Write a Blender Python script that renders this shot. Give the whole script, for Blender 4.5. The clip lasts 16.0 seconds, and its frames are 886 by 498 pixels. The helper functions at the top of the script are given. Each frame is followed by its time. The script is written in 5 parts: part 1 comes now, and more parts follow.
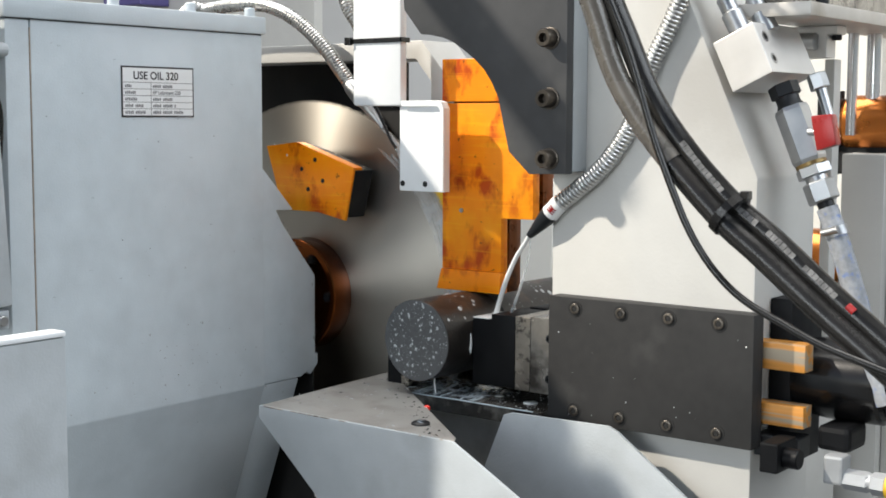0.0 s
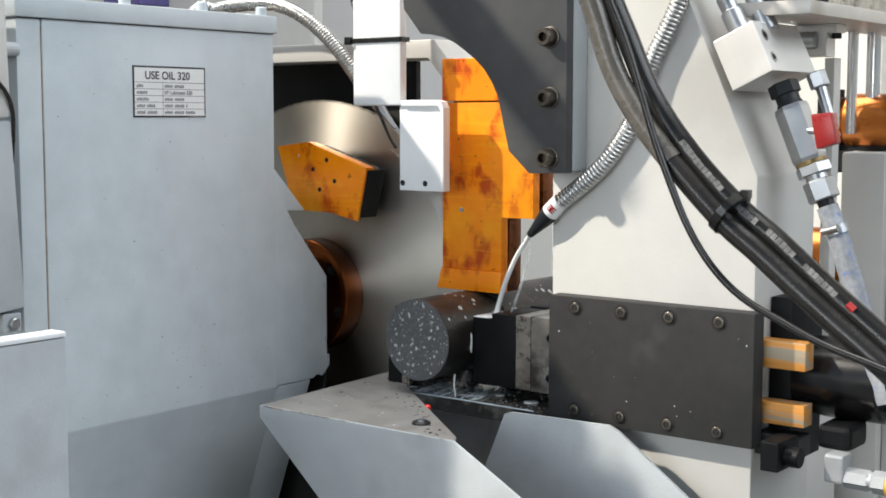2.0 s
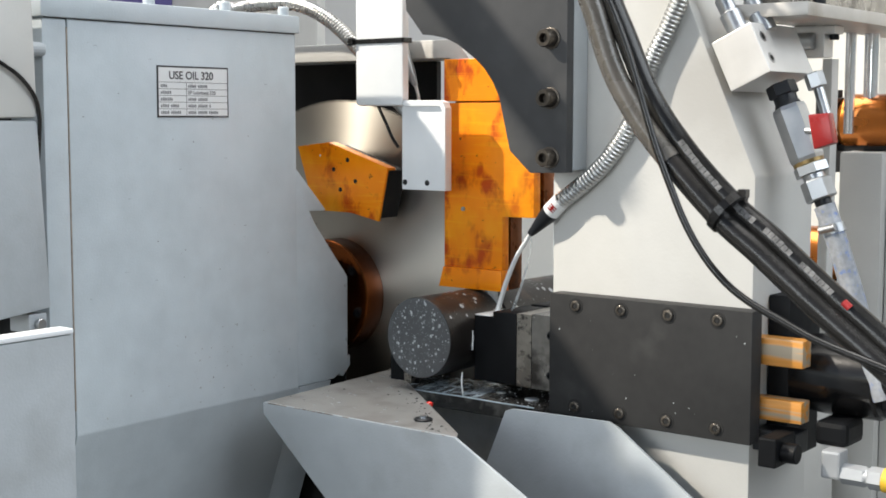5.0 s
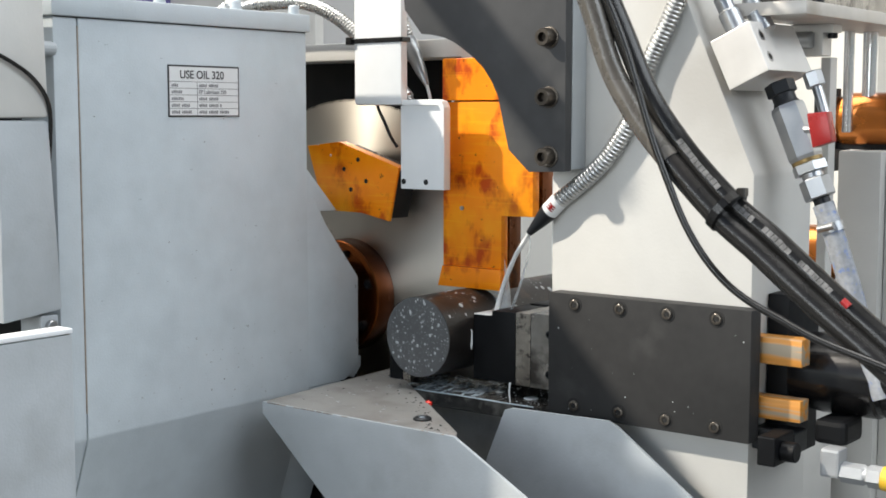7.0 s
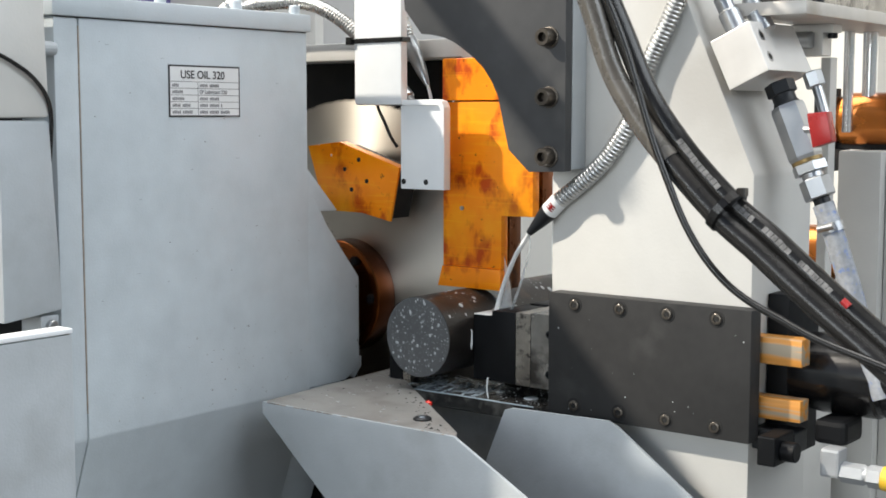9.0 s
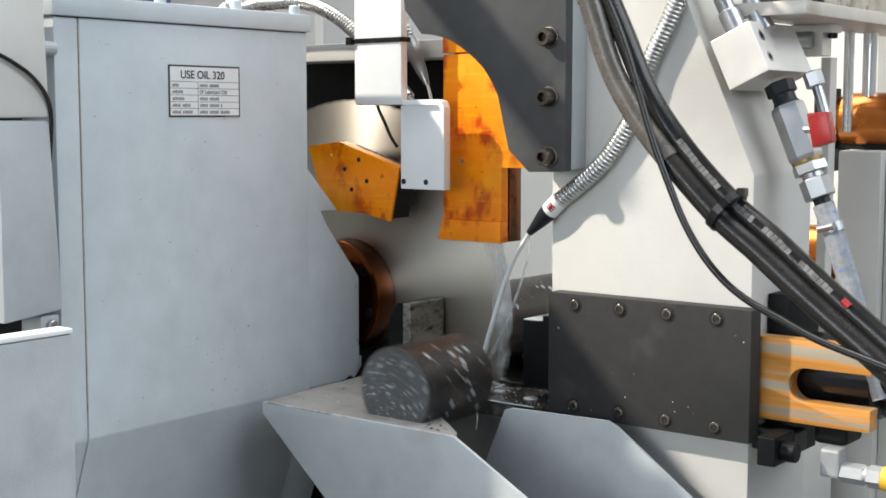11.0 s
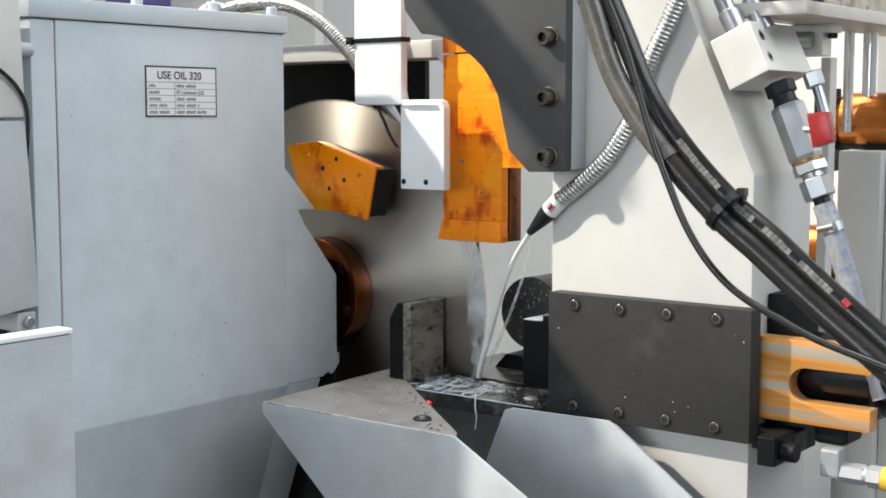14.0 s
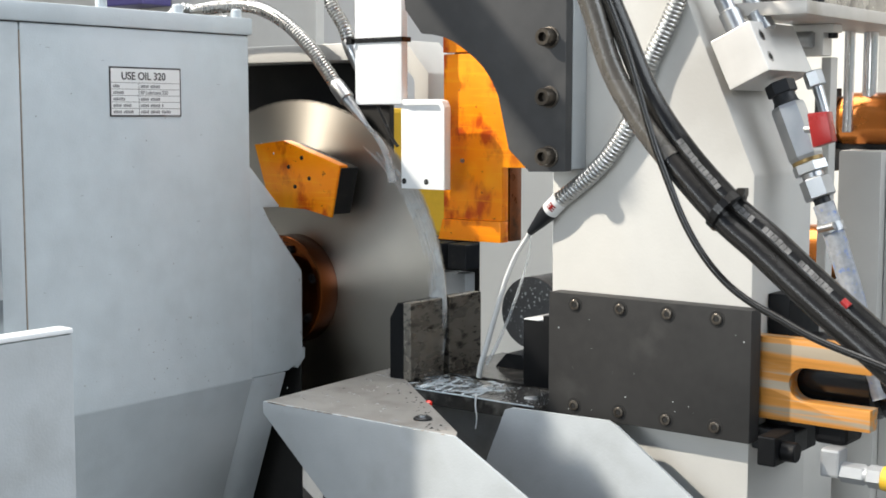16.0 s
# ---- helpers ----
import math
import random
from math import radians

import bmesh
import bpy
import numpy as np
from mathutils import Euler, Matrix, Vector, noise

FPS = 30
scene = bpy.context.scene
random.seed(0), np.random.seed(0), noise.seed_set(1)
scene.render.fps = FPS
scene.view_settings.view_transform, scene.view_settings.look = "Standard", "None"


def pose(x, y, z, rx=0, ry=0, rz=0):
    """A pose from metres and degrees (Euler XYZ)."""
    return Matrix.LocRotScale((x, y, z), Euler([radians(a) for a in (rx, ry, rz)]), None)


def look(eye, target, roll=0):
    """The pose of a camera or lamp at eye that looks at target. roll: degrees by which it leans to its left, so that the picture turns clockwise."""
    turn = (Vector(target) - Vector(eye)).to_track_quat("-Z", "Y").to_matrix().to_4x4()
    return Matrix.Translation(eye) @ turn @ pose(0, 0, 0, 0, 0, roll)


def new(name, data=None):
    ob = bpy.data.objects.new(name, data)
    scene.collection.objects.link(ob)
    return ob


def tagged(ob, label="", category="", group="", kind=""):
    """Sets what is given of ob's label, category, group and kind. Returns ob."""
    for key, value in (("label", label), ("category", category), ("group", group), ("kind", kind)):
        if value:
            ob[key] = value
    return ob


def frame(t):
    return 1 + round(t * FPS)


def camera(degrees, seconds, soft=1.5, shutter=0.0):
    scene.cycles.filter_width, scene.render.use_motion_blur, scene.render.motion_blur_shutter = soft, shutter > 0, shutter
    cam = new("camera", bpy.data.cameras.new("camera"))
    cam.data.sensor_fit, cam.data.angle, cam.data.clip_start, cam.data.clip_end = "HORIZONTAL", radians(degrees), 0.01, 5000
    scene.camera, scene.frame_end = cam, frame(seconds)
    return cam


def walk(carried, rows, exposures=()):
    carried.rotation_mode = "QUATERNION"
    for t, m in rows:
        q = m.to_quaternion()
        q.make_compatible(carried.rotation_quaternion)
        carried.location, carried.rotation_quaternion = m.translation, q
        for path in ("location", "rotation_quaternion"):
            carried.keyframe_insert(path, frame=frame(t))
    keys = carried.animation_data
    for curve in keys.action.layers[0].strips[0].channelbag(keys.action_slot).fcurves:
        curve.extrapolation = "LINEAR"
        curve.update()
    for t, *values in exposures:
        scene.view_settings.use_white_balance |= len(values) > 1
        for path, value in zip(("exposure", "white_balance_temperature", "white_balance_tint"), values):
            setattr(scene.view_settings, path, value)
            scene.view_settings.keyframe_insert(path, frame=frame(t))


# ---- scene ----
cam = camera(36.2, 16.0, soft=1.7, shutter=0.5)
EYE = Vector((1.0402, -1.2792, 1.2210))
WAY = Vector((-0.61312, 0.78391, -0.09786))
STAND = look(EYE, EYE + WAY)


def stance(dx, dy, dz, ax, ay, az):
    """The camera's stand shifted by millimetres and turned by degrees about the world's axes."""
    turn = Vector((radians(ax), radians(ay), radians(az)))
    spin = Matrix.Rotation(turn.length, 4, turn.normalized()) if turn.length > 1e-9 else Matrix.Identity(4)
    return Matrix.Translation(EYE + Vector((dx, dy, dz)) / 1000) @ spin @ STAND.to_3x3().to_4x4()


walk(cam, [(0.0, stance(-11.2, 13.8, -0.6, 0.185, -0.118, -0.030)),
           (0.5, stance(-11.0, 13.7, -1.0, 0.210, -0.092, -0.002)),
           (1.0, stance(-10.9, 13.7, -0.7, 0.158, -0.090, -0.010)),
           (1.5, stance(-10.8, 14.1, -0.5, 0.108, -0.072, 0.004)),
           (2.0, stance(-10.6, 14.4, -0.6, 0.078, -0.020, -0.005)),
           (2.5, stance(-10.2, 14.3, -1.0, 0.065, 0.010, 0.040)),
           (3.0, stance(-10.4, 13.8, -1.4, 0.108, -0.008, 0.045)),
           (3.4, stance(0.2, 0.9, 1.0, 0.070, -0.080, 0.040)),
           (4.0, stance(0.2, 0.4, 0.6, 0.110, -0.080, 0.075)),
           (6.5, stance(0.2, 0.4, 0.0, 0.004, -0.004, 0.015)),
           (7.0, stance(0, 0, 0, 0, 0, 0)),
           (15.0, stance(0, 0, 0, 0, 0, 0)),
           (15.5, stance(0.6, 0.1, -0.2, 0.003, -0.012, 0.055)),
           (16.0, stance(0.6, 0.1, 0.5, -0.015, -0.025, 0.035))], exposures=[(0.0, 0.21), (16.0, 0.28)])

# ---- light ----
SUN_WAY = Vector((1.1, 1.0, -1.15)).normalized()
world = bpy.data.worlds.new("sky")
scene.world = world
world.use_nodes = True
sky = world.node_tree.nodes.new("ShaderNodeTexSky")
sky.sky_type, sky.sun_disc = "NISHITA", False
sky.sun_elevation = math.asin(-SUN_WAY.z)
sky.sun_rotation = math.atan2(-SUN_WAY.x, -SUN_WAY.y)
world.node_tree.links.new(sky.outputs[0], world.node_tree.nodes["Background"].inputs[0])
world.node_tree.nodes["Background"].inputs[1].default_value = 0.06

sun_data = bpy.data.lights.new("sun", "SUN")
sun_data.energy, sun_data.angle, sun_data.color = 4.5, radians(1.8), (1.0, 0.92, 0.80)
sun = new("sun", sun_data)
sun.matrix_world = look((-6, -8, 8), Vector((-6, -8, 8)) + SUN_WAY)


def area_fill(name, eye, target, w, h, watts, color):
    data = bpy.data.lights.new(name, "AREA")
    data.shape, data.size, data.size_y, data.energy, data.color = "RECTANGLE", w, h, watts, color
    ob = new(name, data)
    ob.matrix_world = look(eye, target)
    return ob


# Fill lamps added for brightness; no windows or rooflight are known there.
area_fill("front_fill", (0.4, -5.9, 1.75), (0.2, 0, 1.2), 3.2, 1.5, 90, (0.90, 0.96, 1.0))
area_fill("side_fill", (6.9, 0.5, 6.4), (0, 0, 1.3), 9, 4.0, 490, (0.90, 0.955, 1.0))
area_fill("overhead_fill", (-1.5, 0.2, 9.8), (-1.5, 0.2, 0), 9, 7, 1100, (1.0, 0.985, 0.97))


# ---- materials ----
def material(name, color, rough=0.5, metal=0.0, var=0.12, scale=40.0, bump=0.1, bump_scale=350.0,
             rough_var=0.1, dirt=None, dirt_scale=9.0, dirt_edge=(0.58, 0.72), stretch=(1, 1, 1), coat=0.0, spec=0.5):
    m = bpy.data.materials.new(name)
    m.use_nodes = True
    nt = m.node_tree
    b = nt.nodes["Principled BSDF"]
    b.inputs["Metallic"].default_value = metal
    b.inputs["Coat Weight"].default_value = coat
    b.inputs["Coat Roughness"].default_value = 0.12
    b.inputs["Specular IOR Level"].default_value = spec
    tc = nt.nodes.new("ShaderNodeTexCoord")
    mp = nt.nodes.new("ShaderNodeMapping")
    mp.inputs["Scale"].default_value = stretch
    nt.links.new(tc.outputs["Object"], mp.inputs[0])

    def tex(s, detail=4.0):
        n = nt.nodes.new("ShaderNodeTexNoise")
        n.inputs["Scale"].default_value, n.inputs["Detail"].default_value = s, detail
        nt.links.new(mp.outputs[0], n.inputs["Vector"])
        return n

    def ramp(src, p0, p1, c0, c1):
        r = nt.nodes.new("ShaderNodeValToRGB")
        r.color_ramp.elements[0].position, r.color_ramp.elements[1].position = p0, p1
        r.color_ramp.elements[0].color, r.color_ramp.elements[1].color = (*c0, 1), (*c1, 1)
        nt.links.new(src, r.inputs[0])
        return r

    big, fine = tex(scale * 0.12, 5), tex(scale, 6)
    mix = nt.nodes.new("ShaderNodeMix")
    mix.data_type = "FLOAT"
    mix.inputs[0].default_value = 0.45
    nt.links.new(big.outputs["Fac"], mix.inputs[2])
    nt.links.new(fine.outputs["Fac"], mix.inputs[3])
    lo = tuple(c * (1 - var) for c in color)
    hi = tuple(min(1, c * (1 + var)) for c in color)
    col = ramp(mix.outputs[0], 0.35, 0.65, lo, hi)
    out = col.outputs[0]
    if dirt:
        d = tex(dirt_scale, 8)
        r = ramp(d.outputs["Fac"], dirt_edge[0], dirt_edge[1], (0, 0, 0), (1, 1, 1))
        mx = nt.nodes.new("ShaderNodeMix")
        mx.data_type = "RGBA"
        nt.links.new(r.outputs[0], mx.inputs[0])
        nt.links.new(out, mx.inputs[6])
        mx.inputs[7].default_value = (*dirt, 1)
        out = mx.outputs[2]
    nt.links.new(out, b.inputs["Base Color"])
    rr = ramp(mix.outputs[0], 0.3, 0.7, (max(0, rough - rough_var),) * 3, (min(1, rough + rough_var),) * 3)
    nt.links.new(rr.outputs[0], b.inputs["Roughness"])
    if bump:
        n = tex(bump_scale, 3)
        bp = nt.nodes.new("ShaderNodeBump")
        bp.inputs["Strength"].default_value, bp.inputs["Distance"].default_value = bump, 0.001
        nt.links.new(n.outputs["Fac"], bp.inputs["Height"])
        nt.links.new(bp.outputs[0], b.inputs["Normal"])
    return m


GREY = material("grey_machine_paint", (0.46, 0.51, 0.54), 0.42, var=0.09, scale=30, bump=0.22, bump_scale=420, dirt=(0.54, 0.58, 0.61), dirt_scale=4, dirt_edge=(0.48, 0.75))
GREY_LIGHT = material("pale_grey_paint", (0.40, 0.43, 0.45), 0.4, var=0.07, scale=30, bump=0.2, bump_scale=380, dirt=(0.33, 0.35, 0.36), dirt_scale=16, dirt_edge=(0.5, 0.75))
WHITE = material("off_white_machine_paint", (0.54, 0.535, 0.51), 0.5, var=0.05, scale=26, bump=0.16, bump_scale=300, dirt=(0.47, 0.46, 0.435), dirt_scale=7)
BRACKET = material("white_bracket_paint", (0.80, 0.82, 0.83), 0.38, var=0.03, scale=40, bump=0.08)
BLACK = material("black_oxide_steel", (0.0105, 0.012, 0.0145), 0.42, 0.0, var=0.2, scale=60, bump=0.12, bump_scale=900, dirt=(0.022, 0.022, 0.022), dirt_scale=30, spec=0.32)
PLATE = material("blackened_cover_plate", (0.032, 0.032, 0.032), 0.55, 0.0, var=0.15, scale=80, bump=0.12, bump_scale=1200, dirt=(0.052, 0.052, 0.051), dirt_scale=14, spec=0.14)
ORANGE = material("orange_lacquered_steel", (1.0, 0.27, 0.001), 0.36, 0.10, var=0.12, scale=34, bump=0.2, bump_scale=500, dirt=(0.50, 0.065, 0.001), dirt_scale=36, dirt_edge=(0.52, 0.64), coat=0.1, spec=0.3, stretch=(1, 1, 0.6))
STREAKED = material("rust_streaked_slide_steel", (0.58, 0.25, 0.045), 0.42, 0.2, var=0.5, scale=110, bump=0.1, dirt=(0.36, 0.30, 0.22), dirt_scale=110, dirt_edge=(0.48, 0.58), stretch=(0.05, 1, 1))
STEEL = material("wet_machined_steel", (0.25, 0.24, 0.22), 0.24, 0.6, var=0.35, scale=50, bump=0.2, bump_scale=500, dirt=(0.06, 0.055, 0.05), dirt_scale=34, dirt_edge=(0.50, 0.66))
BED = material("wet_steel_bed", (0.058, 0.055, 0.051), 0.11, 0.4, var=0.4, scale=70, bump=0.6, bump_scale=160, dirt=(0.20, 0.19, 0.17), dirt_scale=34, dirt_edge=(0.50, 0.62))
JAWSTEEL = material("oily_worn_jaw_steel", (0.24, 0.22, 0.19), 0.28, 0.6, var=0.35, scale=60, bump=0.35, bump_scale=260, dirt=(0.05, 0.045, 0.04), dirt_scale=85, dirt_edge=(0.54, 0.66), stretch=(1, 0.5, 1.2))
BROWNED = material("brown_oiled_steel", (0.20, 0.062, 0.014), 0.32, 0.5, var=0.35, scale=40, bump=0.15, dirt=(0.05, 0.02, 0.008), dirt_scale=30)
SAWN = material("sawn_bar_face", (0.105, 0.108, 0.112), 0.45, 0.5, var=0.15, scale=120, bump=0.15, bump_scale=900)
BAR = material("dark_mill_scale", (0.022, 0.019, 0.017), 0.40, 0.15, var=0.35, scale=60, bump=0.3, bump_scale=260, dirt=(0.07, 0.045, 0.03), dirt_scale=26)
CHROME = material("zinc_plated_steel", (0.42, 0.43, 0.44), 0.36, 1.0, var=0.12, scale=60, bump=0.05)
FLEX = material("flexible_steel_hose", (0.52, 0.52, 0.51), 0.28, 1.0, var=0.15, scale=80, bump=0.0)
RUBBER = material("black_rubber", (0.011, 0.0108, 0.0105), 0.25, 0.0, var=0.25, scale=40, bump=0.15, bump_scale=700, spec=0.42)
RUBBER_OLD = material("greyed_rubber", (0.013, 0.0125, 0.012), 0.24, 0.0, var=0.25, scale=30, bump=0.2, bump_scale=500, dirt=(0.024, 0.022, 0.020), dirt_scale=20, spec=0.45)
ZINC = material("matte_zinc_fitting", (0.36, 0.375, 0.39), 0.5, 0.45, var=0.1, scale=60, bump=0.08)
POLISHED = material("polished_guide_rod", (0.80, 0.80, 0.81), 0.22, 0.9, var=0.02, scale=60, bump=0.0, rough_var=0.02)
BLOCKW = material("bare_aluminium_block", (0.66, 0.65, 0.63), 0.42, 0.25, var=0.05, scale=50, bump=0.06)
RED = material("red_plastic", (0.27, 0.012, 0.012), 0.3, 0.0, var=0.1, scale=60, bump=0.05)
BRIGHT_RED = material("laser_dot_red", (0.85, 0.045, 0.03), 0.3, 0.0, var=0.1, scale=60, bump=0.05)
COPPER = material("copper_lacquered_steel", (0.62, 0.20, 0.035), 0.26, 0.85, var=0.25, scale=30, bump=0.08, coat=0.3, stretch=(1, 1, 1))
# Copper with the deep shade round the flange put into its colour.
FLANGE = material("shade_darkened_flange", (0.17, 0.045, 0.008), 0.2, 0.9, var=0.25, scale=30, bump=0.06)
PRINT = material("worn_pale_print", (0.11, 0.11, 0.11), 0.5, 0.0, var=0.8, scale=700, bump=0.0)
BRONZE = material("bronzed_screw", (0.10, 0.088, 0.074), 0.34, 0.7, var=0.3, scale=200, bump=0.1)
DIRTY = material("dirt_and_shade_grey", (0.16, 0.16, 0.155), 0.5, 0.0, var=0.2, scale=30, bump=0.2, dirt=(0.08, 0.075, 0.07), dirt_scale=18)
TABLE = material("stained_table_steel", (0.50, 0.48, 0.45), 0.42, 0.3, var=0.15, scale=30, bump=0.1, dirt=(0.33, 0.29, 0.24), dirt_scale=12)
RUST = material("rust_stain", (0.32, 0.265, 0.21), 0.7, 0.0, var=0.3, scale=120, bump=0.2)
SLEEVE = material("dusty_sheen_hose_sleeve", (0.10, 0.092, 0.08), 0.3, 0.0, var=0.25, scale=60, bump=0.2, bump_scale=600, dirt=(0.04, 0.038, 0.034), dirt_scale=30, spec=0.6)
MILK = material("milky_coolant", (0.80, 0.82, 0.82), 0.12, 0.0, var=0.03, bump=0.0)
COOLANT = material("thin_coolant_film", (0.52, 0.60, 0.65), 0.06, 0.0, var=0.3, scale=90, bump=0.3, bump_scale=150)
DROP = material("coolant_drop", (0.40, 0.42, 0.43), 0.15, 0.0, var=0.05, bump=0.0)
PVC = material("braided_clear_hose", (0.32, 0.34, 0.37), 0.25, 0.0, var=0.25, scale=160, bump=0.3, bump_scale=400, dirt=(0.16, 0.22, 0.42), dirt_scale=120, dirt_edge=(0.55, 0.7))
LABELW = material("white_label_film", (0.72, 0.73, 0.73), 0.35, 0.0, var=0.02, bump=0.0)
INK = material("black_ink", (0.02, 0.02, 0.022), 0.5, 0.0, var=0.1, bump=0.0)
INKGREY = material("grey_print", (0.16, 0.16, 0.17), 0.5, 0.0, var=0.1, bump=0.0)
YELLOW = material("yellow_paint", (0.68, 0.42, 0.03), 0.4, 0.0, var=0.08, bump=0.05)
# Black standing in for deep shade in gaps and holes; plinth and gasket too.
DARK = material("shade_black", (0.006, 0.006, 0.006), 0.75, 0.0, var=0.2, bump=0.1)
PURPLE = material("violet_paint", (0.10, 0.085, 0.25), 0.4, 0.0, var=0.1, bump=0.05)
FLOOR = material("sealed_concrete", (0.075, 0.075, 0.072), 0.45, 0.0, var=0.12, scale=4, bump=0.1, dirt=(0.05, 0.05, 0.049), dirt_scale=1.2)
CREAM = material("cream_cabinet_paint", (0.80, 0.79, 0.74), 0.45, 0.0, var=0.03, scale=10, bump=0.08)
BRASS = material("dark_brass_ring", (0.20, 0.14, 0.06), 0.35, 0.8, var=0.2, scale=60, bump=0.05)
SCUFF = material("paint_scuff", (0.24, 0.27, 0.29), 0.5, 0.0, var=0.15, scale=200, bump=0.0)
# Black steel made darker to carry the head's shadow on the jaw.
JAWBLACK = material("shade_darkened_black_steel", (0.0045, 0.005, 0.006), 0.5, 0.0, var=0.25, scale=60, bump=0.1, bump_scale=900, spec=0.16)
# Worn grey, tinted warm for the light that falls on the chute top.
CHUTE_TOP = material("worn_grey_warmed_for_light", (0.25, 0.245, 0.23), 0.45, var=0.12, scale=40, bump=0.25, bump_scale=300, dirt=(0.18, 0.172, 0.158), dirt_scale=22, dirt_edge=(0.5, 0.72))
ARMBLACK = material("satin_black_arm_paint", (0.056, 0.057, 0.059), 0.5, 0.0, var=0.12, scale=50, bump=0.1, bump_scale=900, dirt=(0.075, 0.075, 0.074), dirt_scale=18, dirt_edge=(0.55, 0.75), spec=0.25)
SCREW = material("dark_bronzed_screw", (0.085, 0.074, 0.062), 0.36, 0.8, var=0.25, scale=200, bump=0.1)
GLOSSBLACK = material("glossy_black_cylinder_paint", (0.006, 0.006, 0.0065), 0.22, 0.0, var=0.2, scale=40, bump=0.05, bump_scale=600, spec=0.5)
PLASTER = material("white_hall_wall", (0.80, 0.80, 0.79), 0.7, 0.0, var=0.03, scale=3, bump=0.1, bump_scale=60)
SHEET = material("grey_wall_sheet", (0.20, 0.21, 0.22), 0.6, 0.0, var=0.05, scale=3, bump=0.05)
CEIL = material("white_roof_sheet", (0.72, 0.73, 0.74), 0.6, 0.0, var=0.04, scale=3, bump=0.05)


def blade_steel():
    m = material("ground_blade_steel", (0.41, 0.38, 0.335), 0.34, 1.0, var=0.10, scale=8, bump=0.0, rough_var=0.04)
    nt = m.node_tree
    b = nt.nodes["Principled BSDF"]
    tg = nt.nodes.new("ShaderNodeTangent")
    tg.direction_type, tg.axis = "RADIAL", "Y"
    nt.links.new(tg.outputs[0], b.inputs["Tangent"])
    b.inputs["Anisotropic"].default_value = 0.9
    b.inputs["Anisotropic Rotation"].default_value = 0.25
    return m


BLADE = blade_steel()


def lacquer(m):
    """Yellow thin spots, fine level machining lines and dark nicks in the orange lacquer."""
    nt = m.node_tree
    b = nt.nodes["Principled BSDF"]
    tc = nt.nodes.new("ShaderNodeTexCoord")

    def layer(stretch, scale, lo, hi, color, amount):
        src = b.inputs["Base Color"].links[0].from_socket
        mp = nt.nodes.new("ShaderNodeMapping")
        mp.inputs["Scale"].default_value = stretch
        n = nt.nodes.new("ShaderNodeTexNoise")
        n.inputs["Scale"].default_value, n.inputs["Detail"].default_value = scale, 6
        r = nt.nodes.new("ShaderNodeValToRGB")
        r.color_ramp.elements[0].position, r.color_ramp.elements[1].position = lo, hi
        r.color_ramp.elements[1].color = (amount, amount, amount, 1)
        mx = nt.nodes.new("ShaderNodeMix")
        mx.data_type = "RGBA"
        mx.inputs[7].default_value = (*color, 1)
        nt.links.new(tc.outputs["Object"], mp.inputs[0])
        nt.links.new(mp.outputs[0], n.inputs["Vector"])
        nt.links.new(n.outputs["Fac"], r.inputs[0])
        nt.links.new(r.outputs[0], mx.inputs[0])
        nt.links.new(src, mx.inputs[6])
        nt.links.new(mx.outputs[2], b.inputs["Base Color"])

    layer((1, 1, 0.7), 15, 0.50, 0.70, (1.0, 0.42, 0.008), 0.8)
    layer((0.3, 1, 6), 40, 0.56, 0.68, (1.0, 0.46, 0.01), 0.35)
    layer((1, 1, 1), 150, 0.68, 0.74, (0.16, 0.035, 0.004), 0.8)


lacquer(ORANGE)


def spray_film():
    """Thin milky film, partly see-through in streaks."""
    m = material("milky_film", (0.74, 0.78, 0.80), 0.15, var=0.05, bump=0.0)
    nt = m.node_tree
    b = nt.nodes["Principled BSDF"]
    tc = nt.nodes.new("ShaderNodeTexCoord")
    n = nt.nodes.new("ShaderNodeTexNoise")
    n.inputs["Scale"].default_value, n.inputs["Detail"].default_value = 26, 5
    r = nt.nodes.new("ShaderNodeValToRGB")
    r.color_ramp.elements[0].position, r.color_ramp.elements[1].position = 0.34, 0.72
    r.color_ramp.elements[1].color = (0.62, 0.62, 0.62, 1)
    nt.links.new(tc.outputs["Object"], n.inputs["Vector"])
    nt.links.new(n.outputs["Fac"], r.inputs[0])
    nt.links.new(r.outputs[0], b.inputs["Alpha"])
    return m


FILM = spray_film()
BLUE_FILM = FILM.copy()
BLUE_FILM.name = "bluish_film"
for node in BLUE_FILM.node_tree.nodes:
    if node.type == "VALTORGB" and any(k.to_socket.name == "Alpha" for k in node.outputs[0].links):
        node.color_ramp.elements[0].position, node.color_ramp.elements[1].position = 0.41, 0.60
        node.color_ramp.elements[1].color = (0.8, 0.8, 0.8, 1)
        swirl = node.inputs[0].links[0].from_node
        swirl.inputs["Scale"].default_value, swirl.inputs["Detail"].default_value, swirl.inputs["Distortion"].default_value = 34, 9, 1.6
for link in list(BLUE_FILM.node_tree.links):
    if link.to_socket.name == "Base Color":
        BLUE_FILM.node_tree.links.remove(link)
BLUE_FILM.node_tree.nodes["Principled BSDF"].inputs["Base Color"].default_value = (0.50, 0.58, 0.64, 1)


# ---- mesh helpers ----
def part(name, bm, mat, parent=None, label="", smooth=False):
    me = bpy.data.meshes.new(name)
    bmesh.ops.recalc_face_normals(bm, faces=bm.faces[:])
    bm.to_mesh(me)
    bm.free()
    me.materials.append(mat)
    if smooth:
        for p in me.polygons:
            p.use_smooth = True
        me.set_sharp_from_angle(angle=radians(38))
    ob = new(name, me)
    if parent:
        ob.parent = parent
    if label:
        ob["label"] = label
    return ob


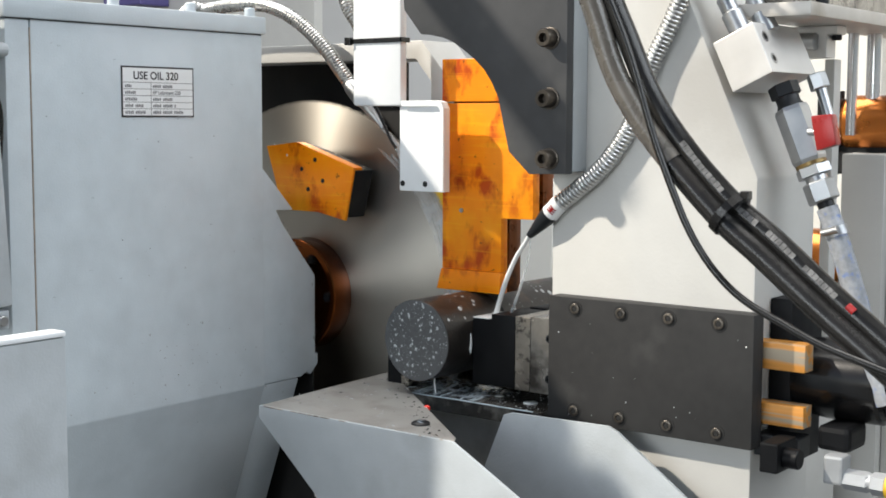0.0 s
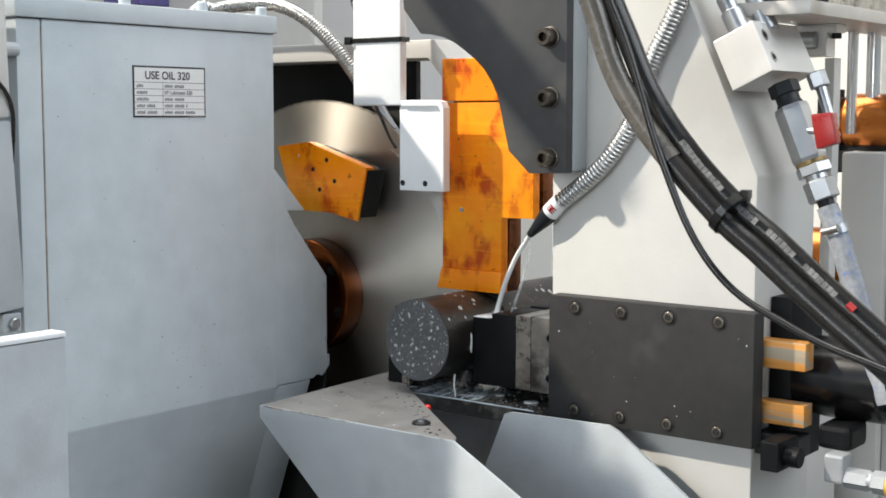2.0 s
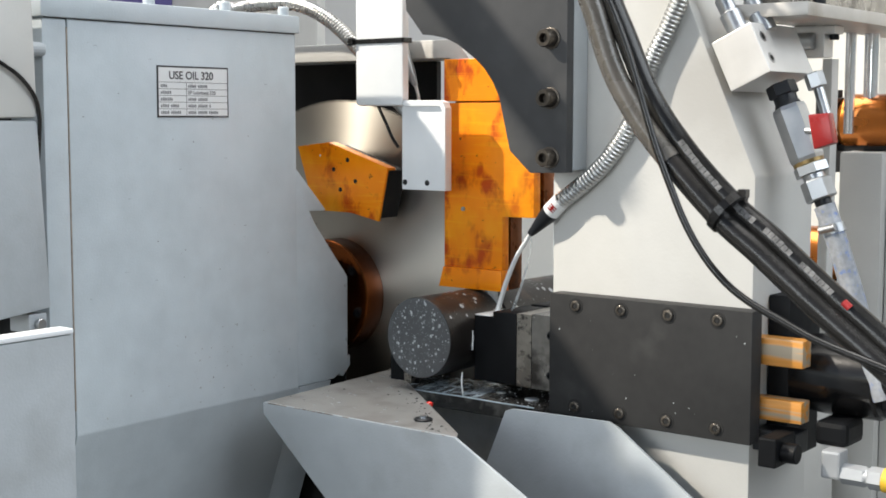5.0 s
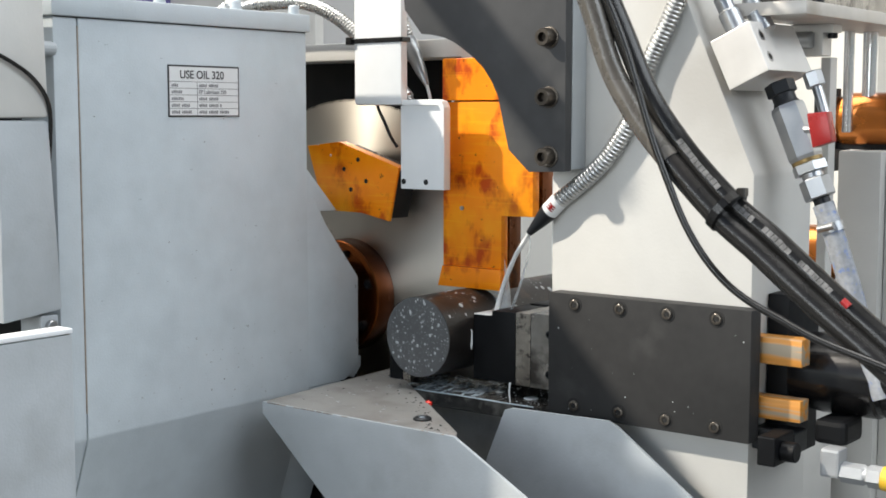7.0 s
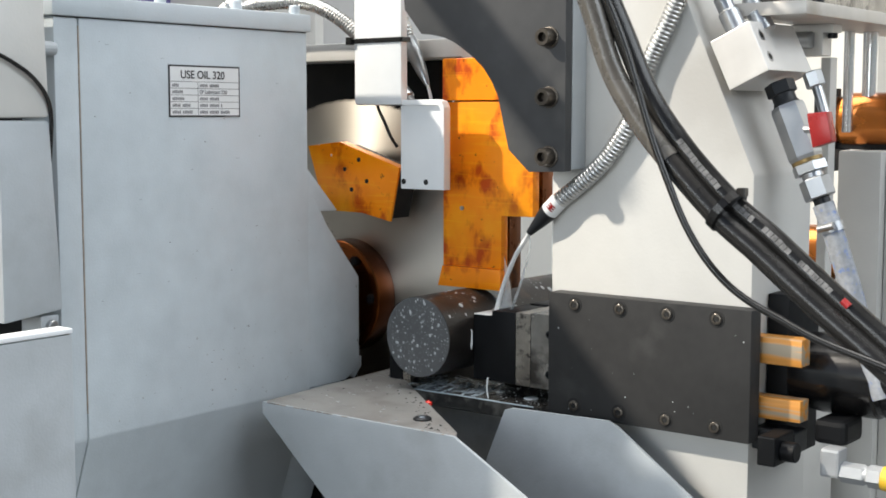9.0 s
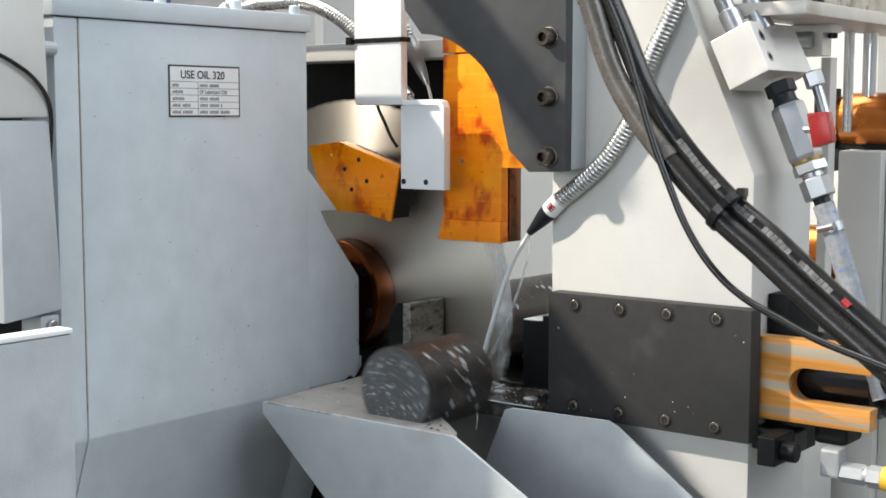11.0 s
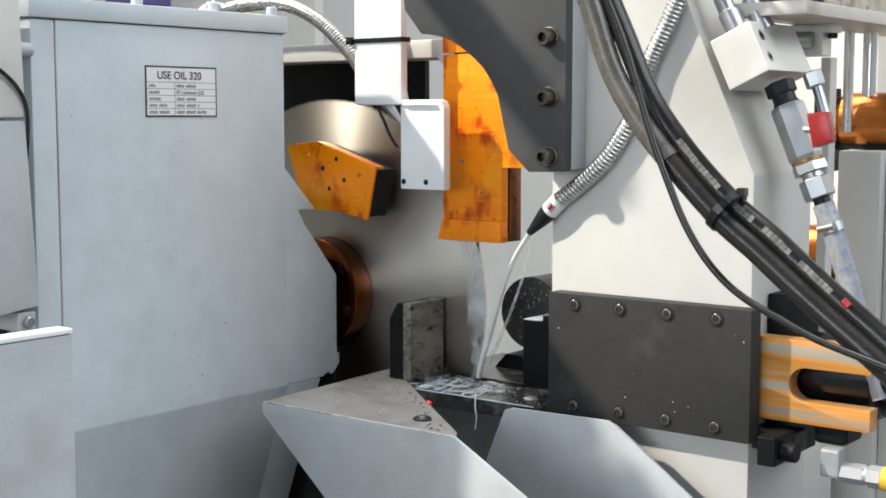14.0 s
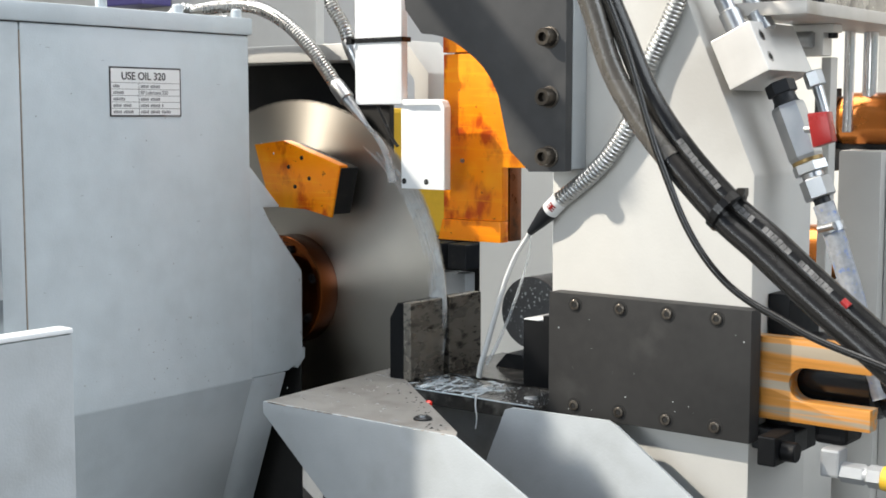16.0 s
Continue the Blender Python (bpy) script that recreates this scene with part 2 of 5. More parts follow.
def thing(name, label, category, group="", kind="", at=(0, 0, 0)):
    ob = new(name)
    ob.location = at
    return tagged(ob, label, category, group, kind)


def add_box(bm, x0, x1, y0, y1, z0, z1, bevel=0.0):
    vs = bmesh.ops.create_cube(bm, size=1.0)["verts"]
    for v in vs:
        v.co = Vector((x0 + (v.co.x + .5) * (x1 - x0), y0 + (v.co.y + .5) * (y1 - y0), z0 + (v.co.z + .5) * (z1 - z0)))
    if bevel:
        es = list({e for v in vs for e in v.link_edges})
        bmesh.ops.bevel(bm, geom=es, offset=bevel, segments=2, profile=0.6, affect="EDGES")
    return bm


def box(x0, x1, y0, y1, z0, z1, bevel=0.0015):
    return add_box(bmesh.new(), x0, x1, y0, y1, z0, z1, bevel)


def prism(pts, axis, a, b, bevel=0.0, bm=None):
    """A polygon swept along an axis from a to b. pts: for x (y, z), for y (x, z), for z (x, y)."""
    bm = bm or bmesh.new()

    def at(p, c):
        return {"x": (c, p[0], p[1]), "y": (p[0], c, p[1]), "z": (p[0], p[1], c)}[axis]

    lo = [bm.verts.new(at(p, a)) for p in pts]
    hi = [bm.verts.new(at(p, b)) for p in pts]
    n = len(pts)
    fs = [bm.faces.new(lo), bm.faces.new(hi[::-1])]
    for i in range(n):
        fs.append(bm.faces.new((lo[i], hi[i], hi[(i + 1) % n], lo[(i + 1) % n])))
    bmesh.ops.recalc_face_normals(bm, faces=fs)
    if bevel:
        bmesh.ops.bevel(bm, geom=list({e for f in fs for e in f.edges}), offset=bevel, segments=2, profile=0.6, affect="EDGES")
    return bm


def turned(profile, p0, p1, seg=32, bm=None, cap=True, phase=0.0):
    """A turned form on the line p0 to p1; profile: (share of the way, radius)."""
    bm = bm or bmesh.new()
    p0, p1 = Vector(p0), Vector(p1)
    q = (p1 - p0).to_track_quat("Z", "Y")
    rings = []
    for s, r in profile:
        c = p0.lerp(p1, s)
        rings.append([bm.verts.new(c + q @ Vector((r * math.cos(2 * math.pi * (i + phase) / seg), r * math.sin(2 * math.pi * (i + phase) / seg), 0))) for i in range(seg)])
    for a, b in zip(rings, rings[1:]):
        for i in range(seg):
            bm.faces.new((a[i], a[(i + 1) % seg], b[(i + 1) % seg], b[i]))
    if cap:
        bm.faces.new(rings[0][::-1])
        bm.faces.new(rings[-1])
    return bm


def rod(p0, p1, r, seg=24, edge=0.0, bm=None):
    length = (Vector(p1) - Vector(p0)).length
    e = edge / length if length else 0
    prof = [(0, r - edge), (e, r), (1 - e, r), (1, r - edge)] if edge else [(0, r), (1, r)]
    return turned(prof, p0, p1, seg, bm)


def spline(points, step):
    """Points at even steps on a smooth line through the given ones."""
    p = [Vector(q) for q in points]
    p = [2 * p[0] - p[1]] + p + [2 * p[-1] - p[-2]]
    dense = []
    for i in range(1, len(p) - 2):
        for k in range(24):
            t = k / 24
            a, b, c, d = p[i - 1:i + 3]
            dense.append(0.5 * ((2 * b) + (c - a) * t + (2 * a - 5 * b + 4 * c - d) * t * t + (3 * b - a - 3 * c + d) * t ** 3))
    dense.append(p[-2])
    out, left = [dense[0]], step
    for a, b in zip(dense, dense[1:]):
        d = (b - a).length
        while d >= left:
            a = a + (b - a) * (left / d)
            d -= left
            out.append(a)
            left = step
        left -= d
    return out


def hose(points, radius, step=0.006, seg=14, rib=0.0, every=3, taper=None):
    """A round hose along a smooth line; rib: depth of its corrugation."""
    line = spline(points, step)
    bm = bmesh.new()
    up = Vector((0.3, 0.2, 1)).normalized()
    rings = []
    for i, c in enumerate(line):
        d = (line[min(i + 1, len(line) - 1)] - line[max(i - 1, 0)]).normalized()
        s = d.cross(up).normalized()
        u = s.cross(d)
        r = radius - (rib if rib and i % every == 0 else 0)
        if taper:
            s_ = i / max(1, len(line) - 1)
            r = radius * (taper[0] * (1 - s_) + taper[1] * s_)
        rings.append([bm.verts.new(c + r * (math.cos(2 * math.pi * k / seg) * s + math.sin(2 * math.pi * k / seg) * u)) for k in range(seg)])
    for a, b in zip(rings, rings[1:]):
        for k in range(seg):
            bm.faces.new((a[k], a[(k + 1) % seg], b[(k + 1) % seg], b[k]))
    bm.faces.new(rings[0][::-1])
    bm.faces.new(rings[-1])
    return bm


def socket_screw(parent, at, way, r=0.009, h=0.012, mat=None, sunk=False):
    """A cap screw whose head stands on at and faces along way; its hexagon socket is a recess."""
    at, way = Vector(at), Vector(way).normalized()
    bm = bmesh.new()
    prof = [(0, r), (0.86, r), (1.0, r * 0.9), (1.0, r * 0.52), (0.45, r * 0.48), (0.45, 0.0001)]
    if sunk:
        prof = [(-0.35, r * 1.42), (0.06, r * 1.42), (0.06, r * 1.27), (-0.3, r * 1.25), (-0.3, r), (0.0, r), (0.06, r * 0.92), (0.06, r * 0.52), (-0.3, r * 0.48), (-0.3, 0.0001)]
    q = way.to_track_quat("Z", "Y")
    rings = []
    seg = 18
    for s, rr in prof:
        rings.append([bm.verts.new(at + q @ Vector((rr * math.cos(2 * math.pi * i / seg), rr * math.sin(2 * math.pi * i / seg), s * h))) for i in range(seg)])
    for a, b in zip(rings, rings[1:]):
        for i in range(seg):
            bm.faces.new((a[i], a[(i + 1) % seg], b[(i + 1) % seg], b[i]))
    return part("socket_screw", bm, mat or BLACK, parent, smooth=True)


def print_text(body, size, m, mat, parent, name="lettering"):
    """Built-in font turned into a mesh; m places its plane."""
    cu = bpy.data.curves.new(name, "FONT")
    cu.body, cu.size, cu.extrude, cu.offset = body, size, 0.0001, 0.015 * size
    ob = bpy.data.objects.new(name, cu)
    scene.collection.objects.link(ob)
    me = bpy.data.meshes.new_from_object(ob.evaluated_get(bpy.context.evaluated_depsgraph_get()))
    bpy.data.objects.remove(ob)
    bpy.data.curves.remove(cu)
    me.transform(m)
    me.materials.clear()
    me.materials.append(mat)
    out = new(name, me)
    out.parent = parent
    return out


# ---- hall ----
def hall():
    floor = part("floor", box(-9.5, 7, -6, 9, -0.2, 0.0, 0), FLOOR)
    tagged(floor, "grey sealed concrete workshop floor", "floor", kind="structure")
    back = part("wall_north", box(-9.7, 7.2, 9.0, 9.2, 0, 11.5, 0), PLASTER)
    tagged(back, "plain white workshop wall", "wall", kind="structure")
    # Unseen side walls, greyed to hold ambient light and reflections down.
    west = part("wall_west", box(-9.7, -9.5, -6, 9, 0, 11.5, 0), SHEET)
    tagged(west, "unseen grey wall added to hold the fill light down", "wall", kind="structure")
    # unseen walls, their wide openings added to admit sun and sky
    south = ((-9.7, 7.2, -6.2, -6.0, 0, 0.8), (-9.7, 7.2, -6.2, -6.0, 11.2, 11.5), (-9.7, -9.2, -6.2, -6.0, 0.8, 11.2), (6.8, 7.2, -6.2, -6.0, 0.8, 11.2))
    east = ((7.0, 7.2, -6, 9, 0, 1.6), (7.0, 7.2, -6, 9, 9.4, 11.5), (7.0, 7.2, 5, 9, 1.6, 9.4))
    for name, boxes in (("wall_south", south), ("wall_east", east)):
        bm = bmesh.new()
        for b in boxes:
            add_box(bm, *b)
        tagged(part(name, bm, SHEET), "unseen grey wall with wide openings added to let light in", "wall", kind="structure")
    ceiling = part("ceiling", box(-9.7, 7.2, -6.2, 9.2, 11.5, 11.65, 0), CEIL)
    tagged(ceiling, "unseen pale roof added to close the hall", "ceiling", kind="structure")


hall()


def column_and_clamp_arm():
    col = thing("vice_column", "off-white painted cast vice column with black bolted plates", "machine column")
    # front casting with a slanted shoulder
    pts = [(0.1665, 0.0), (0.1665, 1.60), (0.21, 1.60), (0.262, 1.52), (0.337, 1.345), (0.420, 1.159), (0.4205, 0.0)]
    part("casting", prism(pts, "y", 0.045, 0.195, 0.003), WHITE, col, smooth=True)
    part("side_rib", box(0.205, 0.40, 0.195, 0.33, 0.0, 1.02, 0.003), WHITE, col, smooth=True)
    plate = part("cover_plate", box(0.1785, 0.4315, 0.021, 0.0448, 0.8765, 1.0185, 0.0012), PLATE, col, "black steel cover plate with sunk cap screws", smooth=True)
    for x in (0.2142, 0.2735, 0.3328, 0.3920):
        for z in (0.8894, 1.0062):
            bore = part("screw_bore", turned([(0, 0.0094), (1, 0.0092)], (x, 0.0209, z), (x, 0.0206, z), 24), DARK, plate)
            part("socket_screw", turned([(0, 0.0060), (0.8, 0.0060), (1, 0.0053), (1, 0.0034), (0.15, 0.0033), (0.15, 0.0001)], (x, 0.0206, z), (x, 0.0186, z), 18), BRONZE, bore, smooth=True)
            part("hex_socket", turned([(0, 0.0031), (1, 0.0031)], (x, 0.0200, z), (x, 0.0190, z), 6), DARK, bore)
    rs = random.Random(31)
    bm = bmesh.new()
    for _ in range(18):
        bmesh.ops.create_icosphere(bm, subdivisions=1, radius=0.0003 + 0.0008 * rs.random() ** 3, matrix=Matrix.Translation((rs.uniform(0.185, 0.425), 0.0209, rs.uniform(0.882, 1.012))) @ Matrix.Diagonal((1, 0.4, 1.1, 1)))
    tagged(part("specks", bm, DROP, plate), kind="stuff")
    arc = [(0.1182, 1.2435), (0.1089, 1.2611), (0.0976, 1.2758), (0.0849, 1.2871), (0.0702, 1.2973), (0.0545, 1.3071), (0.0389, 1.3135), (0.0203, 1.3174), (0.0046, 1.3189)]
    pts = [(0.2111, 1.4549), (0.2111, 1.1584), (0.1622, 1.1569), (0.1338, 1.1819), (0.126, 1.2122)] + arc + [(-0.021, 1.3485), (-0.0244, 1.3811), (-0.0244, 1.5004)]
    arm = part("clamp_arm", prism(pts, "y", 0.002, 0.016, 0.0012), ARMBLACK, col, "black steel clamp arm with an arched edge", smooth=True)
    for z in (1.3081, 1.2416, 1.175):
        part("washer", turned([(0, 0.0122), (0.8, 0.0122), (1, 0.0112)], (0.1898, 0.002, z), (0.1898, 0.0002000000000000001, z), 24), SCREW, arm, smooth=True)
        socket_screw(arm, (0.1898, 0.0002000000000000001, z), (0, -1, 0), 0.0102, 0.0145, SCREW)
    part("arm_backing", box(0.165, 0.2116, 0.0162, 0.0448, 1.1604, 1.46, 0.001), GREY_LIGHT, col, "grey painted arm backing")
    part("jet_shield", box(0.150, 0.1655, 0.07, 0.12, 1.055, 1.15, 0.001), GREY_LIGHT, col)
    return col


column_and_clamp_arm()


def vertical_clamp():
    cl = thing("vertical_clamp", "orange lacquered steel clamp pressing on the bar", "clamp")
    front = [(-0.042, 1.2385), (0.098, 1.2385), (0.098, 1.096), (0.0505, 1.0955), (0.0505, 1.0275), (-0.042, 1.0275)]
    part("front_plate", prism(front, "y", 0.105, 0.1195, 0.0009), ORANGE, cl, "scuffed orange front plate", smooth=True)
    part("top_plate", box(-0.042, 0.098, 0.1035, 0.1195, 1.2405, 1.294, 0.001), ORANGE, cl)
    foot = [(-0.042, 1.0272), (0.0505, 1.0272), (0.0505, 1.0005), (-0.0495, 1.0005)]
    part("foot", prism(foot, "y", 0.1025, 0.1195, 0.0009), ORANGE, cl, smooth=True)
    rear = [(-0.042, 1.294), (0.098, 1.294), (0.098, 1.096), (0.0475, 1.0955), (0.0475, 1.0005), (-0.048, 1.0005), (-0.042, 1.03)]
    part("rear_plate", prism(rear, "y", 0.1275, 0.153, 0.0009), BROWNED, cl, "brown stained rear plate", smooth=True)
    socket_screw(cl, (-0.011, 0.105, 1.103), (0, -1, 0), 0.0028, 0.002, CHROME)
    return cl


CLAMP = vertical_clamp()


def sliding_jaw():
    jaw = thing("sliding_jaw", "black vice jaw block on a rust-streaked forked slide", "vice jaw")
    pts = [(0.05, 0.8975), (0.05, 0.9775), (0.078, 0.9775), (0.078, 0.9845), (0.1125, 0.9845), (0.1125, 0.8975)]
    part("jaw_block", prism(pts, "y", 0.048, 0.116, 0.001), JAWBLACK, jaw, smooth=True)
    part("rear_jaw_block", prism(pts, "y", 0.130, 0.198, 0.001), JAWBLACK, jaw, smooth=True)
    part("backing_plate", box(0.1128, 0.134, 0.0485, 0.198, 0.8965, 0.985, 0.001), JAWSTEEL, jaw, "wet bare steel backing plate")
    part("carrier_plate", box(0.1343, 0.172, 0.049, 0.198, 0.896, 0.986, 0.001), STEEL, jaw)
    fork = [(0.172, 0.900), (0.172, 0.988), (0.475, 0.988), (0.475, 0.959)]
    fork += [(0.405 + 0.018 * math.cos(a), 0.941 + 0.018 * math.sin(a)) for a in [math.pi * (0.5 + k / 10) for k in range(11)]]
    fork += [(0.475, 0.923), (0.475, 0.900)]
    part("slide", prism(fork, "y", 0.0505, 0.072, 0.0007), STREAKED, jaw, "brass-coloured forked slide with rust streaks", smooth=True)
    part("jaw_milk", prism([(0.0502, 0.0485), (0.072, 0.0483), (0.0775, 0.056), (0.0765, 0.078), (0.071, 0.088), (0.0775, 0.098), (0.064, 0.113), (0.0502, 0.109)], "z", 0.9776, 0.9788, 0.0004), MILK, jaw, "pool of milky coolant", smooth=True)
    for z in (0.915, 0.963):
        socket_screw(jaw, (0.163, 0.049, z), (0, -1, 0), 0.005, 0.004, BLACK)
    return jaw


JAW = sliding_jaw()


def fixed_jaw():
    jaw = thing("fixed_jaw", "scuffed bare steel fixed jaw in two halves", "vice jaw")
    part("front_jaw_plate", box(-0.062, -0.05, 0.0465, 0.116, 0.8802, 0.982, 0.001), JAWSTEEL, jaw)
    part("rear_jaw_plate", box(-0.062, -0.05, 0.128, 0.198, 0.8802, 0.982, 0.001), JAWSTEEL, jaw)
    pts = [(-0.0622, 0.8802), (-0.0622, 0.981), (-0.072, 0.981), (-0.085, 0.96), (-0.085, 0.8802)]
    part("front_support", prism(pts, "y", 0.047, 0.114, 0.001), JAWBLACK, jaw)
    part("rear_support", prism(pts, "y", 0.130, 0.197, 0.001), BLACK, jaw)
    rnd = random.Random(23)
    bm = bmesh.new()
    for k in range(260):
        y = rnd.uniform(0.048, 0.115) if k < 170 else rnd.uniform(0.129, 0.196)
        z = 0.8806 + 0.024 * rnd.random() ** 2.4
        x = -0.0496 + 0.007 * rnd.random() * (1 - (z - 0.8806) / 0.024)
        l = rnd.uniform(0.001, 0.0032)
        d = Vector((rnd.uniform(-0.3, 1), rnd.uniform(-1, 1), rnd.uniform(-1, 1))).normalized() * l
        e = Vector((d.z, d.x, d.y)) * 0.3
        c = Vector((max(x, -0.0495), y, z))
        vs = [bm.verts.new(c + v) for v in (-d, e, d, -e + Vector((0.0005, 0, 0)))]
        bm.faces.new(vs[:3])
        bm.faces.new((vs[0], vs[2], vs[3]))
    tagged(part("dark_chips", bm, BLACK, jaw, "dark curled chips heaped at the foot"), kind="stuff")
    return jaw


fixed_jaw()


def bed():
    b = thing("saw_bed", "wet black steel saw bed flooded with coolant", "machine bed")
    part("front_bed", box(-0.086, 0.166, 0.0195, 0.114, 0.862, 0.880, 0.0015), BED, b)
    part("rear_bed", box(-0.086, 0.166, 0.130, 0.30, 0.862, 0.880, 0.0015), BED, b)
    part("bar_support", prism([(-0.03, 0.8802), (0.03, 0.8802), (0.012, 0.8995), (-0.012, 0.8995)], "y", 0.205, 0.30), BLACK, b)
    part("lower_front", box(-0.086, 0.166, 0.035, 0.114, 0.0, 0.8618, 0.002), CHUTE_TOP, b)
    part("lower_rear", box(-0.086, 0.166, 0.135, 0.33, 0.0, 0.8618, 0.002), GREY, b)
    rnd = random.Random(4)
    # milky runs on the bed
    bm = bmesh.new()
    for k in range(9):
        x0, y0 = rnd.uniform(-0.046, 0.06), rnd.uniform(0.085, 0.112)
        bend = rnd.uniform(0.0, 0.028)
        pts = [(x0, y0), (x0 + bend * 0.4, 0.075), (x0 + bend * 0.8, 0.045), (x0 + bend, 0.0205)]
        w = rnd.uniform(0.0008, 0.0050)
        line = spline([Vector((x, y, 0.8803)) for x, y in pts], 0.005)
        prev = None
        for i, c in enumerate(line):
            ww = w * (0.65 + 0.35 * math.sin(i * 1.1 + 2.2 * k))
            cur = (bm.verts.new(c + Vector((-ww, 0, 0))), bm.verts.new(c + Vector((0, 0, 0.0013))), bm.verts.new(c + Vector((ww, 0, 0))))
            if prev:
                bm.faces.new((prev[0], prev[1], cur[1], cur[0]))
                bm.faces.new((prev[1], prev[2], cur[2], cur[1]))
            prev = cur
    tagged(part("coolant_film", bm, COOLANT, b, "bluish runs of milky coolant", smooth=True), kind="stuff")
    bm = bmesh.new()
    rings = []
    for j in range(1, 9):
        ring = []
        for i in range(48):
            g = 2 * math.pi * i / 48
            rad = (0.054 + 0.012 * math.sin(3 * g + 0.6) + 0.007 * math.sin(7 * g)) * j / 8
            x, y = 0.012 + 1.25 * rad * math.cos(g), 0.062 + rad * math.sin(g)
            ring.append(bm.verts.new((min(max(x, -0.0485), 0.085), min(max(y, 0.0197), 0.1125), 0.8821 + 0.0005 * math.sin(2 * i + j))))
        rings.append(ring)
    for r0, r1 in zip(rings, rings[1:]):
        for i in range(48):
            bm.faces.new((r0[i], r0[(i + 1) % 48], r1[(i + 1) % 48], r1[i]))
    bm.faces.new(rings[0])
    tagged(part("coolant_sheet", bm, BLUE_FILM, b, "bluish sheet of coolant", smooth=True), kind="stuff")
    for x, y, r in ((0.128, 0.060, 0.009), (0.075, 0.070, 0.006), (0.045, 0.085, 0.007)):
        part("coolant_puddle", turned([(0, r), (0.7, r * 0.96), (1, r * 0.7)], (x, y, 0.8801), (x, y, 0.8815), 20), MILK, b, "small milky puddle", smooth=True)
    part("milk_bead", hose([(-0.045, 0.0192, 0.8804), (0.0, 0.0188, 0.8800), (0.05, 0.0190, 0.8805), (0.11, 0.0189, 0.8802), (0.162, 0.0192, 0.8804)], 0.0008, 0.006, 8), COOLANT, b, "milky bead along the front edge", smooth=True)
    bm = bmesh.new()
    for _ in range(150):
        x, y, r = rnd.uniform(0.045, 0.16), rnd.uniform(0.024, 0.112), 0.0004 + 0.0012 * rnd.random() ** 3
        bmesh.ops.create_icosphere(bm, subdivisions=1, radius=r, matrix=Matrix.Translation((x, y, 0.8802)) @ Matrix.Diagonal((1, 1, 0.4, 1)))
    tagged(part("coolant_drops", bm, DROP, b, "clear drops of coolant", smooth=True), kind="stuff")
    # chips in small heaps
    bm = bmesh.new()
    for k in range(420):
        x, y = rnd.gauss(0.045, 0.03), rnd.gauss(0.075, 0.02)
        if k < 200:
            x, y = rnd.uniform(-0.048, -0.03), rnd.uniform(0.05, 0.112)
        if not (-0.049 < x < 0.16 and 0.022 < y < 0.112):
            continue
        s = rnd.uniform(0.0006, 0.0017)
        z = 0.8808 + (0.013 * rnd.random() ** 2 if k < 200 else 0)
        vs = [bm.verts.new((x + rnd.uniform(-s, s) * 2, y + rnd.uniform(-s, s) * 2, z + rnd.uniform(0, s))) for _ in range(4)]
        bm.faces.new(vs[:3])
        bm.faces.new(vs[1:])
        bm.faces.new((vs[0], vs[1], vs[3]))
    tagged(part("steel_chips", bm, STEEL, b), kind="stuff")


bed()


